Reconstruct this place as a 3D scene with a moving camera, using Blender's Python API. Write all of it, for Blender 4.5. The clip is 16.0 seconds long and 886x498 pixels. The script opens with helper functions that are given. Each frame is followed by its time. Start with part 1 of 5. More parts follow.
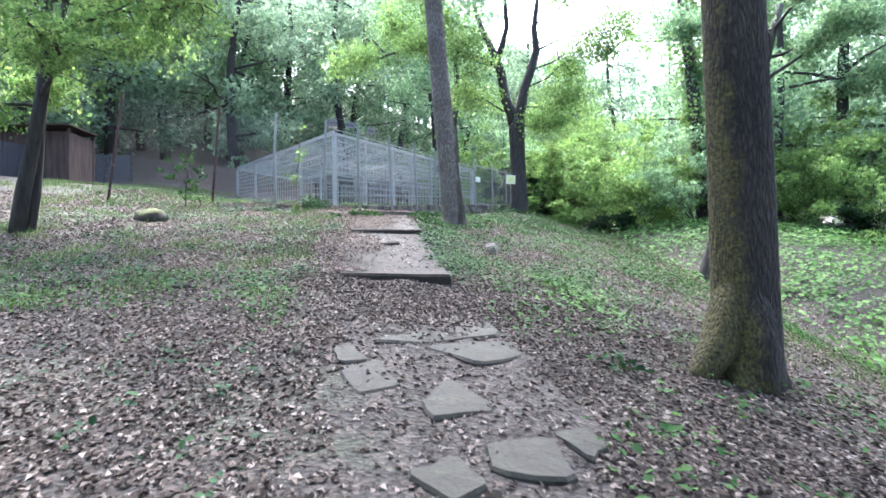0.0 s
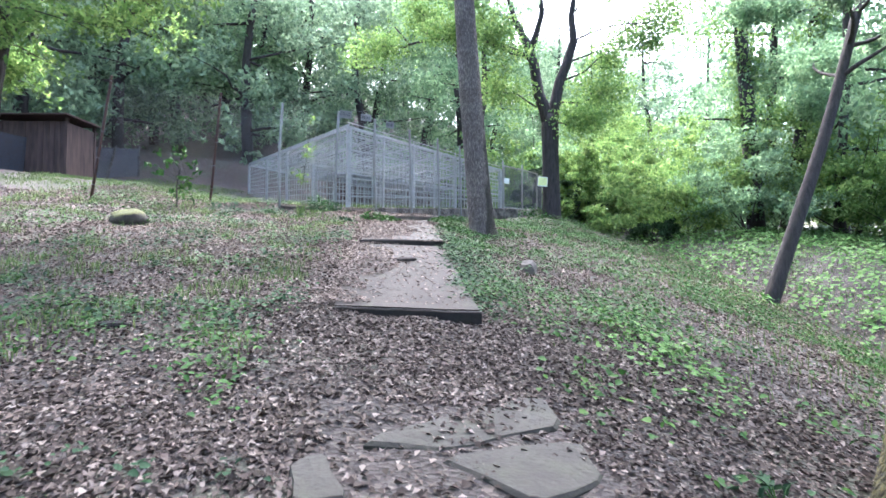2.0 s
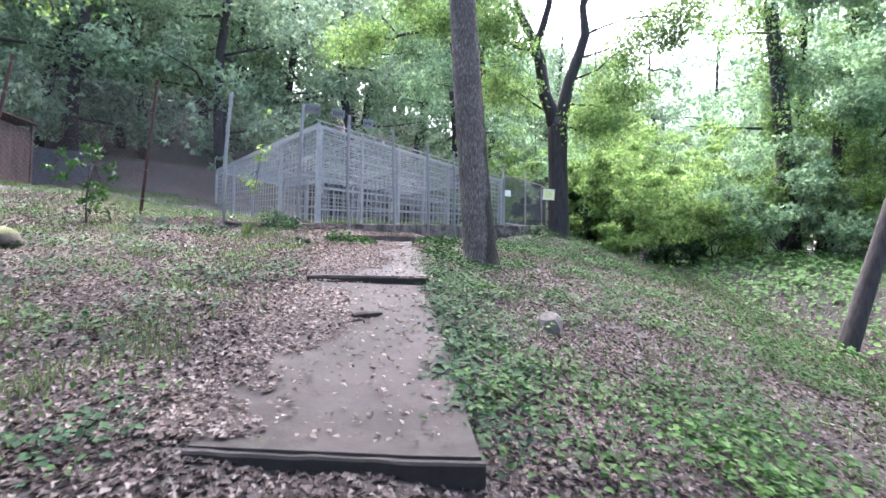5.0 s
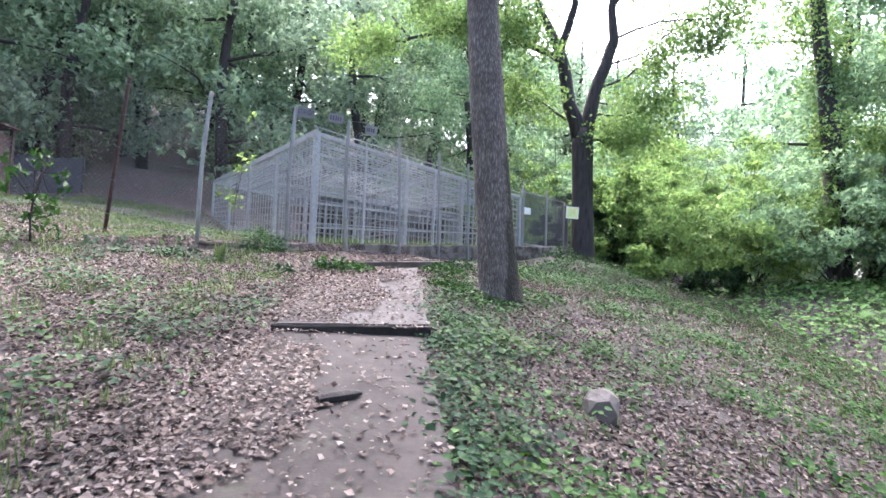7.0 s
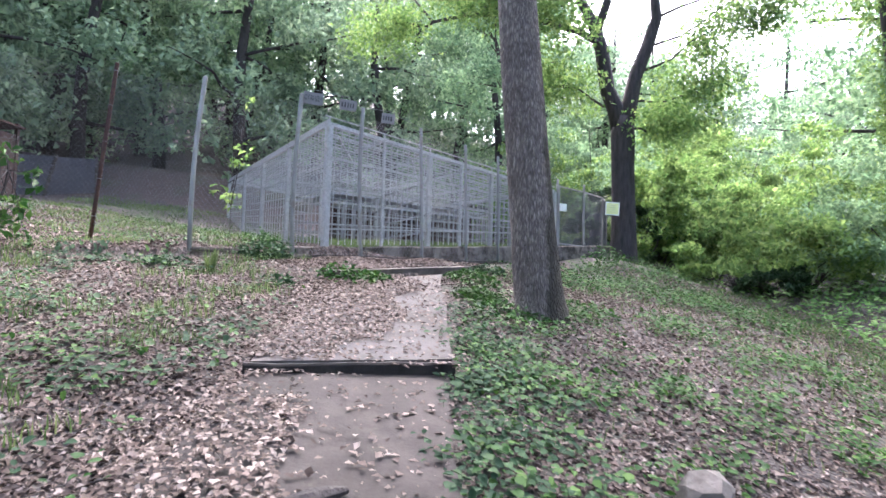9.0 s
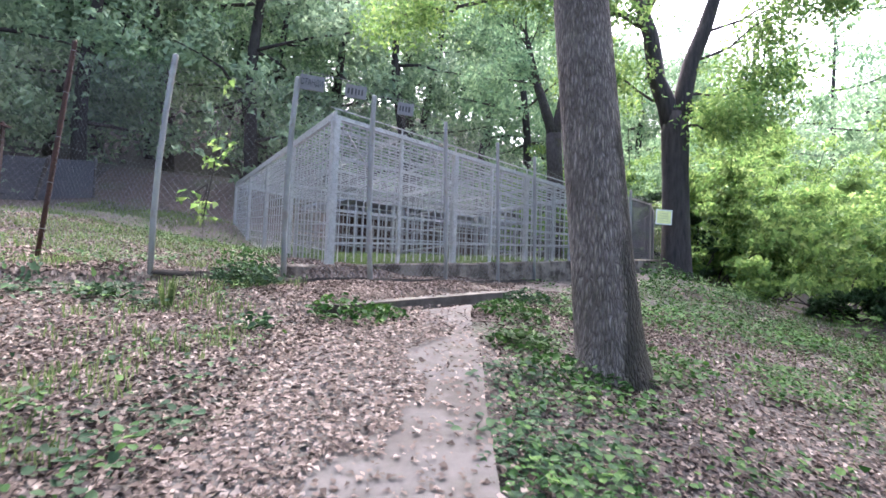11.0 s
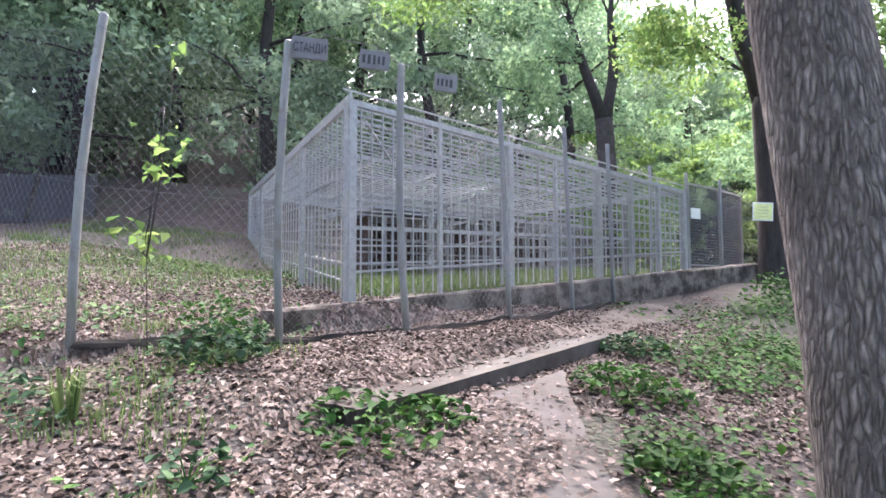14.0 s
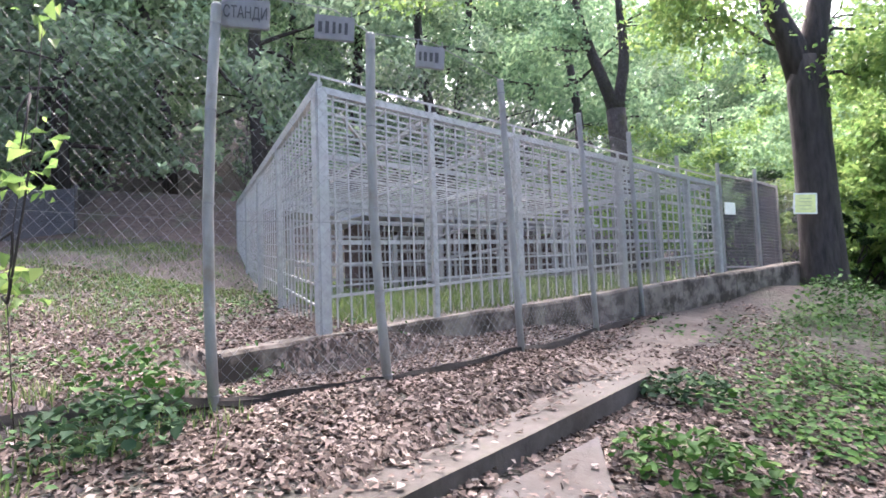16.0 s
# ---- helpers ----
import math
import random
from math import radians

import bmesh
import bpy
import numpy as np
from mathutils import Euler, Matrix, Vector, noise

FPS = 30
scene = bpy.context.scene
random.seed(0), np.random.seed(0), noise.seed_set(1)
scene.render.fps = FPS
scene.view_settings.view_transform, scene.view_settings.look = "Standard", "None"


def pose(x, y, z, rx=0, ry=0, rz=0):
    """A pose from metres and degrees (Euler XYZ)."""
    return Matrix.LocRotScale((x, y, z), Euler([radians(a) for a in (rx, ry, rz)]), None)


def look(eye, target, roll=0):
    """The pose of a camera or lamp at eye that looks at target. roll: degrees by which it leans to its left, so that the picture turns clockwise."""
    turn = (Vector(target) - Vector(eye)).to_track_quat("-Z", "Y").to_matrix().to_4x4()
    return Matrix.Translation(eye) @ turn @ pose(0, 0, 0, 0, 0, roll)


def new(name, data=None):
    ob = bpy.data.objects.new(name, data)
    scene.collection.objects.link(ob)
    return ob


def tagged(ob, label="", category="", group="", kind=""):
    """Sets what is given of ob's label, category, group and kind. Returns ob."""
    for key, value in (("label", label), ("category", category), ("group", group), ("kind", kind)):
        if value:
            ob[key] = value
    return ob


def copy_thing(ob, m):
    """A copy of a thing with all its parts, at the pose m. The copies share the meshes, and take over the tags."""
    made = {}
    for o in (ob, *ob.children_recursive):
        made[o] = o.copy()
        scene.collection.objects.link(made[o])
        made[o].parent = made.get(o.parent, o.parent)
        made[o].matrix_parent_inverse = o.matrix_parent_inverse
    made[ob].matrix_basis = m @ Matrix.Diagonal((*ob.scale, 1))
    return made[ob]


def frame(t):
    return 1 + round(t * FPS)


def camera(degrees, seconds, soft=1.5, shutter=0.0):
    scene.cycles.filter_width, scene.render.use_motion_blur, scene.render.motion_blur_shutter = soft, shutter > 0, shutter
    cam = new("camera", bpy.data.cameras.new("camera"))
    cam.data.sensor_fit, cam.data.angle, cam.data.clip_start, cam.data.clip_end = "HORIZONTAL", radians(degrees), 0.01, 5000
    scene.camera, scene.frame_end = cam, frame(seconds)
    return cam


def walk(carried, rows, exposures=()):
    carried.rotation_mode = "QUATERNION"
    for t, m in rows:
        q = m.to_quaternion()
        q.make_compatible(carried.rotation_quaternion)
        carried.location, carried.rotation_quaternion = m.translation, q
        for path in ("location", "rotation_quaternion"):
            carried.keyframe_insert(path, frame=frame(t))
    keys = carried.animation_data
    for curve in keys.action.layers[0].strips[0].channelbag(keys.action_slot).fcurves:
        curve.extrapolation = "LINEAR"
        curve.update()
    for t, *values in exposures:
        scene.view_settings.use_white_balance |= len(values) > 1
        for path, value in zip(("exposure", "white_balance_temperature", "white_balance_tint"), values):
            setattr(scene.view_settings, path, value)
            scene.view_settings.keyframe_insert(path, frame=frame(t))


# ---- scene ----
cam = camera(70.0, 16.0, 1.6, 0.35)
# seconds, eye x y z, heading, pitch, lean (degrees)
PATH = [
    (0, 0.000, 0.000, 1.600, 49.02, 2.07, -0.97),
    (0.5, -0.497, 0.390, 1.668, 49.87, 2.24, -1.06),
    (1, -0.873, 0.689, 1.794, 49.73, 1.29, 0.35),
    (1.5, -1.263, 1.095, 1.924, 50.90, 1.99, 1.47),
    (2, -1.718, 1.396, 1.959, 51.01, 2.05, 0.32),
    (2.5, -2.081, 1.659, 2.098, 49.59, 1.23, -0.81),
    (3, -2.526, 2.099, 2.147, 49.16, 2.09, -1.18),
    (3.5, -2.837, 2.448, 2.232, 49.95, 1.84, 0.18),
    (6, -5.055, 4.282, 2.686, 51.25, 3.55, 1.30),
    (6.5, -5.355, 4.569, 2.812, 52.38, 3.48, 1.24),
    (7, -5.659, 4.813, 2.835, 51.75, 4.16, 2.00),
    (7.5, -5.952, 5.003, 2.938, 50.37, 3.64, 1.54),
    (8, -6.220, 5.303, 2.964, 50.57, 4.12, 1.22),
    (8.5, -6.495, 5.525, 2.994, 52.57, 3.91, 1.37),
    (11, -8.613, 6.889, 3.435, 56.32, 4.07, 2.07),
    (11.5, -9.040, 7.177, 3.528, 55.37, 4.71, 1.58),
    (12, -9.539, 7.372, 3.582, 58.27, 4.12, 0.88),
    (12.5, -10.031, 7.545, 3.739, 58.58, 4.17, 1.89),
    (13, -10.327, 7.699, 3.784, 58.18, 4.71, 1.41),
    (13.5, -10.803, 7.976, 3.908, 58.26, 4.37, 0.48),
    (14, -11.024, 8.092, 3.969, 59.16, 3.76, -0.15),
    (14.5, -11.324, 8.239, 4.026, 57.94, 2.18, 2.34),
    (15, -11.532, 8.415, 4.107, 56.68, 2.77, 0.58),
    (15.5, -11.857, 8.727, 4.192, 58.15, 4.62, -2.80),
    (16, -12.133, 8.942, 4.207, 60.06, 3.85, -2.05),
]


def gaze(x, y, z, heading, pitch, lean):
    a, b = radians(heading), radians(pitch)
    way = Vector((-math.sin(a) * math.cos(b), math.cos(a) * math.cos(b), math.sin(b)))
    return look(Vector((x, y, z)), Vector((x, y, z)) + 10 * way, lean)


walk(cam, [(t, gaze(*row)) for t, *row in PATH], [(0, 3.62, 5500, 10), (3, 3.6, 5550, 16), (6, 3.46, 5700, 20), (12, 3.42, 5900, 20), (16, 3.55, 6100, 21)])
SKY, SUN = 0.13, 0.85

# ---- light ----
world = bpy.data.worlds.new("overcast_sky")
scene.world = world
world.use_nodes = True
wn = world.node_tree.nodes
sky = wn.new("ShaderNodeTexSky")
sky.sky_type, sky.sun_disc = "NISHITA", False
sky.sun_elevation, sky.sun_rotation = radians(58), radians(-53)
sky.air_density, sky.dust_density, sky.ozone_density = 1.0, 8.0, 0.5
wn["Background"].inputs["Strength"].default_value = SKY
world.node_tree.links.new(sky.outputs["Color"], wn["Background"].inputs["Color"])
sun = new("sun", bpy.data.lights.new("sun", "SUN"))
sun.data.energy, sun.data.angle, sun.data.color = SUN, radians(40), (1.0, 0.97, 0.93)
sun.matrix_world = look((-25.4, 19.1, 50.9), (0, 0, 0))

# ---- the plan: s metres along the walk, w metres to its right ----
AX, AY = -0.806, 0.592


def xy(s, w):
    return AX * s + AY * w, AY * s - AX * w


def sw(x, y):
    return AX * x + AY * y, AY * x - AX * y


def ease(a, b, v):
    t = np.clip((v - a) / (b - a), 0, 1)
    return t * t * (3 - 2 * t)


def height(s, w):
    """The lie of the land: a cubic slope round the path, a knoll, an earth bank and the wooded hill behind."""
    s, w = np.asarray(s, float), np.asarray(w, float)
    a, b = np.clip(s, -4, 27), np.clip(w, -9, 9)
    z = 0.1017 + 0.1085 * a - 0.041 * b + 0.00781 * a * a - 0.00655 * a * b - 0.02338 * b * b
    z += -0.000243 * a**3 + 0.000225 * a * a * b + 0.000902 * a * b * b - 0.000678 * b**3
    z += 0.17 * (np.clip(s, 27, 34) - 27) * ease(4, -6, w) - 0.06 * np.clip(-4 - s, 0, 30)
    z += 0.10 * (np.clip(-9 - w, 0, 25))
    z += 0.5 * ease(8.0, 12.0, w) * ease(10, 15, s) * ease(34, 26, s) + 0.35 * np.exp(-((w - 13.5) ** 2) / 6.0 - (s - 17.0) ** 2 / 30.0)
    z += 0.45 * np.exp(-((s - 26.5) ** 2 + (w - 5.2) ** 2) / 6.0)
    d, e = 0.542 * (s - 17.2) - 0.84 * (w + 1.1), 0.84 * (s - 17.2) + 0.542 * (w + 1.1)
    z += 0.115 * ease(0.05, 0.32, d) * ease(2.6, 0.5, d) * ease(-0.7, 0.1, e) * ease(4.6, 3.4, e)
    x, y = xy(s, w)
    by_wall = ease(9.3, 9.8, y) * ease(12.6, 11.2, y)
    z += by_wall * (0.11 * ease(-17.62, -17.8, x) * ease(-20, -18.6, x) - 0.13 * ease(-17.74, -17.58, x) * ease(-16.4, -16.9, x))
    z += 0.16 * ease(-16.42, -16.62, x) * ease(-18.6, -17.0, x) * ease(5.5, 7.0, y) * ease(10.0, 9.6, y)
    z += 0.5 * np.exp(-((x + 20.2) ** 2) / 3.5 - (y - 23.5) ** 2 / 9.0)
    z += 1.35 * ease(32.0, 35.5, s) * ease(2, -3, w) + 1.0 * ease(30, 60, s)
    z += 0.28 * (np.clip(s, 38, 90) - 38) * ease(30, 2, w) + 0.10 * (np.clip(s, 45, 110) - 45)
    return z


def grit(s, w):
    return 0.012 * (np.sin(3.1 * s + 1.7 * w) + np.sin(5.3 * w - 2.2 * s) + 0.7 * np.sin(9.1 * s + 4.0) * np.sin(8.3 * w))


def land(s, w, up=0.0):
    x, y = xy(s, w)
    return Vector((x, y, float(height(s, w)) + up))


# ---- materials ----
def material(name, build, rough=0.8, metal=0.0):
    m = bpy.data.materials.new(name)
    m.use_nodes = True
    t = m.node_tree
    b = t.nodes["Principled BSDF"]
    b.inputs["Roughness"].default_value, b.inputs["Metallic"].default_value = rough, metal
    build(t, b)
    return m


def node(t, kind, **at):
    n = t.nodes.new(kind)
    for k, v in at.items():
        n.inputs[k.replace("_", " ")].default_value = v
    return n


def ramp(t, source, stops):
    r = t.nodes.new("ShaderNodeValToRGB")
    e = r.color_ramp.elements
    while len(e) < len(stops):
        e.new(0.5)
    for k, (at, c) in zip(e, stops):
        k.position, k.color = at, (*c, 1)
    t.links.new(source, r.inputs["Fac"])
    return r.outputs["Color"]


def coords(t):
    return t.nodes.new("ShaderNodeTexCoord").outputs["Object"]


def noise_of(t, scale, detail=4.0, rough=0.6, vec=None, stretch=None):
    n = node(t, "ShaderNodeTexNoise", Scale=scale, Detail=detail, Roughness=rough)
    v = vec or coords(t)
    if stretch:
        mp = t.nodes.new("ShaderNodeMapping")
        mp.inputs["Scale"].default_value = stretch
        t.links.new(v, mp.inputs["Vector"])
        v = mp.outputs["Vector"]
    t.links.new(v, n.inputs["Vector"])
    return n.outputs["Fac"]


def mixed(t, a, b, fac, mode="MIX"):
    m = t.nodes.new("ShaderNodeMix")
    m.data_type, m.blend_type = "RGBA", mode
    for sock, v in ((m.inputs[6], a), (m.inputs[7], b), (m.inputs[0], fac)):
        if isinstance(v, (int, float)):
            sock.default_value = v
        elif isinstance(v, tuple):
            sock.default_value = (*v, 1)
        else:
            t.links.new(v, sock)
    return m.outputs[2]


def bump(t, b, source, strength=0.4, distance=0.02):
    n = node(t, "ShaderNodeBump", Strength=strength, Distance=distance)
    t.links.new(source, n.inputs["Height"])
    t.links.new(n.outputs["Normal"], b.inputs["Normal"])


def leafy(name, stops, shine=0.45, glow=0.35):
    """Thin leaves: each leaf its own green, some light passing through."""

    def build(t, b):
        g = t.nodes.new("ShaderNodeNewGeometry").outputs["Random Per Island"]
        c = ramp(t, g, stops)
        big = ramp(t, noise_of(t, 0.5, 2), [(0.3, (0.7, 0.7, 0.7)), (0.7, (1.15, 1.15, 1.1))])
        c = mixed(t, c, big, 1.0, "MULTIPLY")
        t.links.new(c, b.inputs["Base Color"])
        b.inputs["Specular IOR Level"].default_value = 0.1
        tr = t.nodes.new("ShaderNodeBsdfTranslucent")
        t.links.new(c, tr.inputs["Color"])
        ms = node(t, "ShaderNodeMixShader", Fac=glow)
        t.links.new(b.outputs[0], ms.inputs[1])
        t.links.new(tr.outputs[0], ms.inputs[2])
        t.links.new(ms.outputs[0], t.nodes["Material Output"].inputs["Surface"])

    return material(name, build, shine)


BRIGHT = leafy("leaf_bright", [(0.0, (0.09, 0.17, 0.05)), (0.5, (0.165, 0.27, 0.08)), (1.0, (0.27, 0.37, 0.12))], 0.5, 0.5)
# The wood's pale, bluish greens: distance haze is put into the leaf colour.
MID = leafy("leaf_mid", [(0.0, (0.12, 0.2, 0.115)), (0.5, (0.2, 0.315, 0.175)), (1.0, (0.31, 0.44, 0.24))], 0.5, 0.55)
HAZED = leafy("leaf_hazed", [(0.0, (0.145, 0.215, 0.145)), (0.5, (0.235, 0.335, 0.215)), (1.0, (0.355, 0.465, 0.29))], 0.5, 0.55)
HERB = leafy("leaf_herb", [(0.0, (0.017, 0.055, 0.0125)), (0.6, (0.035, 0.092, 0.02)), (1.0, (0.072, 0.14, 0.03))], 0.6, 0.25)
IVY = leafy("leaf_ivy", [(0.0, (0.016, 0.038, 0.02)), (0.6, (0.032, 0.066, 0.034)), (1.0, (0.062, 0.108, 0.05))], 0.75, 0.2)
LUSH = leafy("leaf_lush", [(0.0, (0.06, 0.13, 0.035)), (0.6, (0.10, 0.20, 0.055)), (1.0, (0.165, 0.27, 0.085))], 0.6, 0.3)
GRASS = leafy("grass_blade", [(0.0, (0.055, 0.1, 0.033)), (0.5, (0.095, 0.15, 0.05)), (1.0, (0.165, 0.2, 0.085))], 0.6, 0.35)
# Darker copy of the dead leaf colours, with the trees' shade put in.
SHADELEAF = leafy("shaded_dead_leaf", [(0.0, (0.024, 0.0175, 0.0152)), (0.3, (0.046, 0.035, 0.0305)), (0.6, (0.078, 0.061, 0.0545)), (0.82, (0.13, 0.104, 0.094)), (1.0, (0.25, 0.212, 0.195))], 0.75, 0.1)
# Leaf colour with the shade below the bushes already in it.
SHADE = leafy("leaf_shaded", [(0.0, (0.018, 0.042, 0.02)), (0.6, (0.034, 0.07, 0.032)), (1.0, (0.062, 0.11, 0.048))], 0.45, 0.2)
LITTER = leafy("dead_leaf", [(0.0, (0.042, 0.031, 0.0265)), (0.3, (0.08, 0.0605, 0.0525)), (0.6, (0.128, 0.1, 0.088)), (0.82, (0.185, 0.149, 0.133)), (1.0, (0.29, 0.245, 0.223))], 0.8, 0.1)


def ground_build(t, b):
    vor = node(t, "ShaderNodeTexVoronoi", Scale=24.0, Randomness=1.0)
    warp = node(t, "ShaderNodeTexNoise", Scale=9.0, Detail=3.0)
    v = coords(t)
    t.links.new(v, warp.inputs["Vector"])
    off = mixed(t, v, warp.outputs["Color"], 0.08)
    t.links.new(off, vor.inputs["Vector"])
    sep = t.nodes.new("ShaderNodeSeparateColor")
    t.links.new(vor.outputs["Color"], sep.inputs["Color"])
    leaf = ramp(t, sep.outputs[0], [(0.0, (0.01, 0.007, 0.0062)), (0.4, (0.018, 0.013, 0.011)), (0.75, (0.036, 0.0268, 0.0232)), (1.0, (0.07, 0.055, 0.048))])
    soil = ramp(t, noise_of(t, 14, 5), [(0.3, (0.011, 0.0077, 0.0062)), (0.7, (0.025, 0.0178, 0.0145))])
    c = mixed(t, leaf, soil, ramp(t, noise_of(t, 1.3, 5, 0.7), [(0.48, (0, 0, 0)), (0.66, (0.7, 0.7, 0.7))]))
    green = ramp(t, noise_of(t, 6, 4), [(0.3, (0.02, 0.033, 0.013)), (0.7, (0.043, 0.06, 0.026))])
    c = mixed(t, c, green, ramp(t, noise_of(t, 0.42, 6, 0.7), [(0.52, (0, 0, 0)), (0.68, (0.6, 0.6, 0.6))]))
    t.links.new(c, b.inputs["Base Color"])
    bump(t, b, vor.outputs["Distance"], 0.7, 0.03)


GROUND = material("forest_floor", ground_build, 0.9)


def concrete(name, tint, grime, patch=1.1):
    def build(t, b):
        c = ramp(t, noise_of(t, 5, 8, 0.65), [(0.25, tuple(v * 0.6 for v in tint)), (0.5, tint), (0.8, tuple(v * 1.45 for v in tint))])
        d = ramp(t, noise_of(t, patch, 5, 0.7), [(0.44, (1, 1, 1)), (0.58, (grime, grime * 0.9, grime * 0.8))])
        moss = ramp(t, noise_of(t, 2.3, 6, 0.7), [(0.58, (0, 0, 0)), (0.75, (0.55, 0.55, 0.55))])
        c = mixed(t, mixed(t, c, d, 1.0, "MULTIPLY"), (0.05, 0.056, 0.03), moss)
        t.links.new(c, b.inputs["Base Color"])
        bump(t, b, noise_of(t, 45, 6), 0.35, 0.01)

    return material(name, build, 0.9)


PLINTH = concrete("stained_plinth_concrete", (0.165, 0.143, 0.118), 0.22, 2.6)
CONCRETE = concrete("worn_path_concrete", (0.064, 0.0585, 0.0555), 0.6)
SOILED = concrete("soiled_path_concrete", (0.031, 0.0242, 0.0205), 0.5, 2.2)
KERB = concrete("stained_kerb_concrete", (0.066, 0.059, 0.052), 0.5)


def stone_build(t, b):
    c = ramp(t, noise_of(t, 7, 8, 0.7), [(0.25, (0.014, 0.0125, 0.0095)), (0.55, (0.0235, 0.0213, 0.0165)), (0.85, (0.039, 0.036, 0.029))])
    moss = ramp(t, noise_of(t, 3.1, 6, 0.7), [(0.5, (0, 0, 0)), (0.7, (0.6, 0.6, 0.6))])
    t.links.new(mixed(t, c, (0.036, 0.038, 0.02), moss), b.inputs["Base Color"])
    bump(t, b, noise_of(t, 22, 7), 0.6, 0.02)


def dark_brown_build(t, b):
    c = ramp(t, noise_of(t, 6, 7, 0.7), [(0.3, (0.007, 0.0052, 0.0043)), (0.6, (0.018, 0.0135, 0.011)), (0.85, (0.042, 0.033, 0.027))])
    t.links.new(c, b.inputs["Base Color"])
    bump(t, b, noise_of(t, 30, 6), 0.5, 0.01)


DARKBROWN = material("mottled_dark_brown", dark_brown_build, 0.9)
STONE = material("flagstone", stone_build, 0.85)


def rock_build(t, b):
    c = ramp(t, noise_of(t, 9, 8, 0.7), [(0.3, (0.07, 0.06, 0.052)), (0.7, (0.165, 0.145, 0.128))])
    t.links.new(c, b.inputs["Base Color"])
    bump(t, b, noise_of(t, 30, 6), 0.6, 0.01)


ROCK = material("pale_rock", rock_build, 0.85)


def moss_build(t, b):
    """Dark stone with moss on the faces that look up."""
    stone = ramp(t, noise_of(t, 11, 7, 0.7), [(0.3, (0.014, 0.012, 0.0105)), (0.7, (0.05, 0.044, 0.039))])
    moss = ramp(t, noise_of(t, 14, 6, 0.7), [(0.3, (0.035, 0.042, 0.014)), (0.7, (0.105, 0.115, 0.034))])
    sep = t.nodes.new("ShaderNodeSeparateXYZ")
    t.links.new(t.nodes.new("ShaderNodeNewGeometry").outputs["Normal"], sep.inputs["Vector"])
    add = t.nodes.new("ShaderNodeMath")
    add.operation = "MULTIPLY_ADD"
    add.inputs[1].default_value = 0.7
    t.links.new(noise_of(t, 5, 5, 0.7), add.inputs[0])
    t.links.new(sep.outputs["Z"], add.inputs[2])
    t.links.new(mixed(t, stone, moss, ramp(t, add.outputs[0], [(0.75, (0, 0, 0)), (0.95, (1, 1, 1))])), b.inputs["Base Color"])
    bump(t, b, noise_of(t, 40, 5), 0.8, 0.02)


MOSS = material("mossy_stone", moss_build, 0.95)


def ridged(name, low, mid, high, mossy, green=(0.058, 0.056, 0.02), plates=44.0, long=0.08):
    """Ridged bark in plates; mossy = (direction, offset, steepness) of the side that moss has grown on."""

    def build(t, b):
        v = coords(t)
        warp = node(t, "ShaderNodeTexNoise", Scale=7.0, Detail=4.0)
        t.links.new(v, warp.inputs["Vector"])
        mp = t.nodes.new("ShaderNodeMapping")
        mp.inputs["Scale"].default_value = (1.0, 1.0, long)
        t.links.new(mixed(t, v, warp.outputs["Color"], 0.03), mp.inputs["Vector"])
        cell = node(t, "ShaderNodeTexVoronoi", Scale=plates)
        cell.feature = "DISTANCE_TO_EDGE"
        t.links.new(mp.outputs["Vector"], cell.inputs["Vector"])
        plate = ramp(t, cell.outputs["Distance"], [(0.0, (0.3, 0.3, 0.3)), (0.3, (1, 1, 1))])
        grain = noise_of(t, 40, 6, 0.75, v, (1.0, 1.0, 0.2))
        tone = ramp(t, grain, [(0.34, low), (0.5, mid), (0.68, high)])
        c = mixed(t, tuple(x * 0.7 for x in low), tone, plate)
        stain = ramp(t, noise_of(t, 1.1, 5, 0.65, v), [(0.36, (0.55, 0.53, 0.52)), (0.62, (1, 1, 1))])
        c = mixed(t, c, stain, 1.0, "MULTIPLY")
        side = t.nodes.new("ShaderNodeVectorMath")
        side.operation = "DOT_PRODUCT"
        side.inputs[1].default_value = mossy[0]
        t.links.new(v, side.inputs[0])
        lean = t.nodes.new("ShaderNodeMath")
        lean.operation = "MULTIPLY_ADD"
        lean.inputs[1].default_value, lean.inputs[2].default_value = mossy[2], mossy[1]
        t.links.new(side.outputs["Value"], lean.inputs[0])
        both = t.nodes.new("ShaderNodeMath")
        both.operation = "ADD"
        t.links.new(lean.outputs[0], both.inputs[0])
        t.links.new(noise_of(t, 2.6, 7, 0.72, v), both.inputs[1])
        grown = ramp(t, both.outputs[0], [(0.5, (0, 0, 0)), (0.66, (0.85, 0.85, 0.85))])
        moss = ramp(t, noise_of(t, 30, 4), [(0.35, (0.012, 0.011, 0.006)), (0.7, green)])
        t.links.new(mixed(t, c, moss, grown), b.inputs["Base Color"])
        bump(t, b, mixed(t, plate, grain, 0.3), 1.0, 0.035)

    return material(name, build, 0.95)


BARK = ridged("ridged_bark", (0.026, 0.021, 0.019), (0.075, 0.061, 0.056), (0.15, 0.127, 0.12), ((0.592, 0.806, 0.0), 0.0, 0.0))
MOSSBARK = ridged("mossy_bark", (0.009, 0.0068, 0.006), (0.036, 0.025, 0.0205), (0.11, 0.083, 0.07), ((-0.592, -0.806, -0.060), 5.13, 1.45), (0.125, 0.105, 0.024), 26.0, 0.2)
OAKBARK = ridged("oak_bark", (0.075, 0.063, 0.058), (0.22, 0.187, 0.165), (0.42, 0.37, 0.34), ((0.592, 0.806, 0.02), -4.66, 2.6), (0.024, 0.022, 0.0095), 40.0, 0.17)


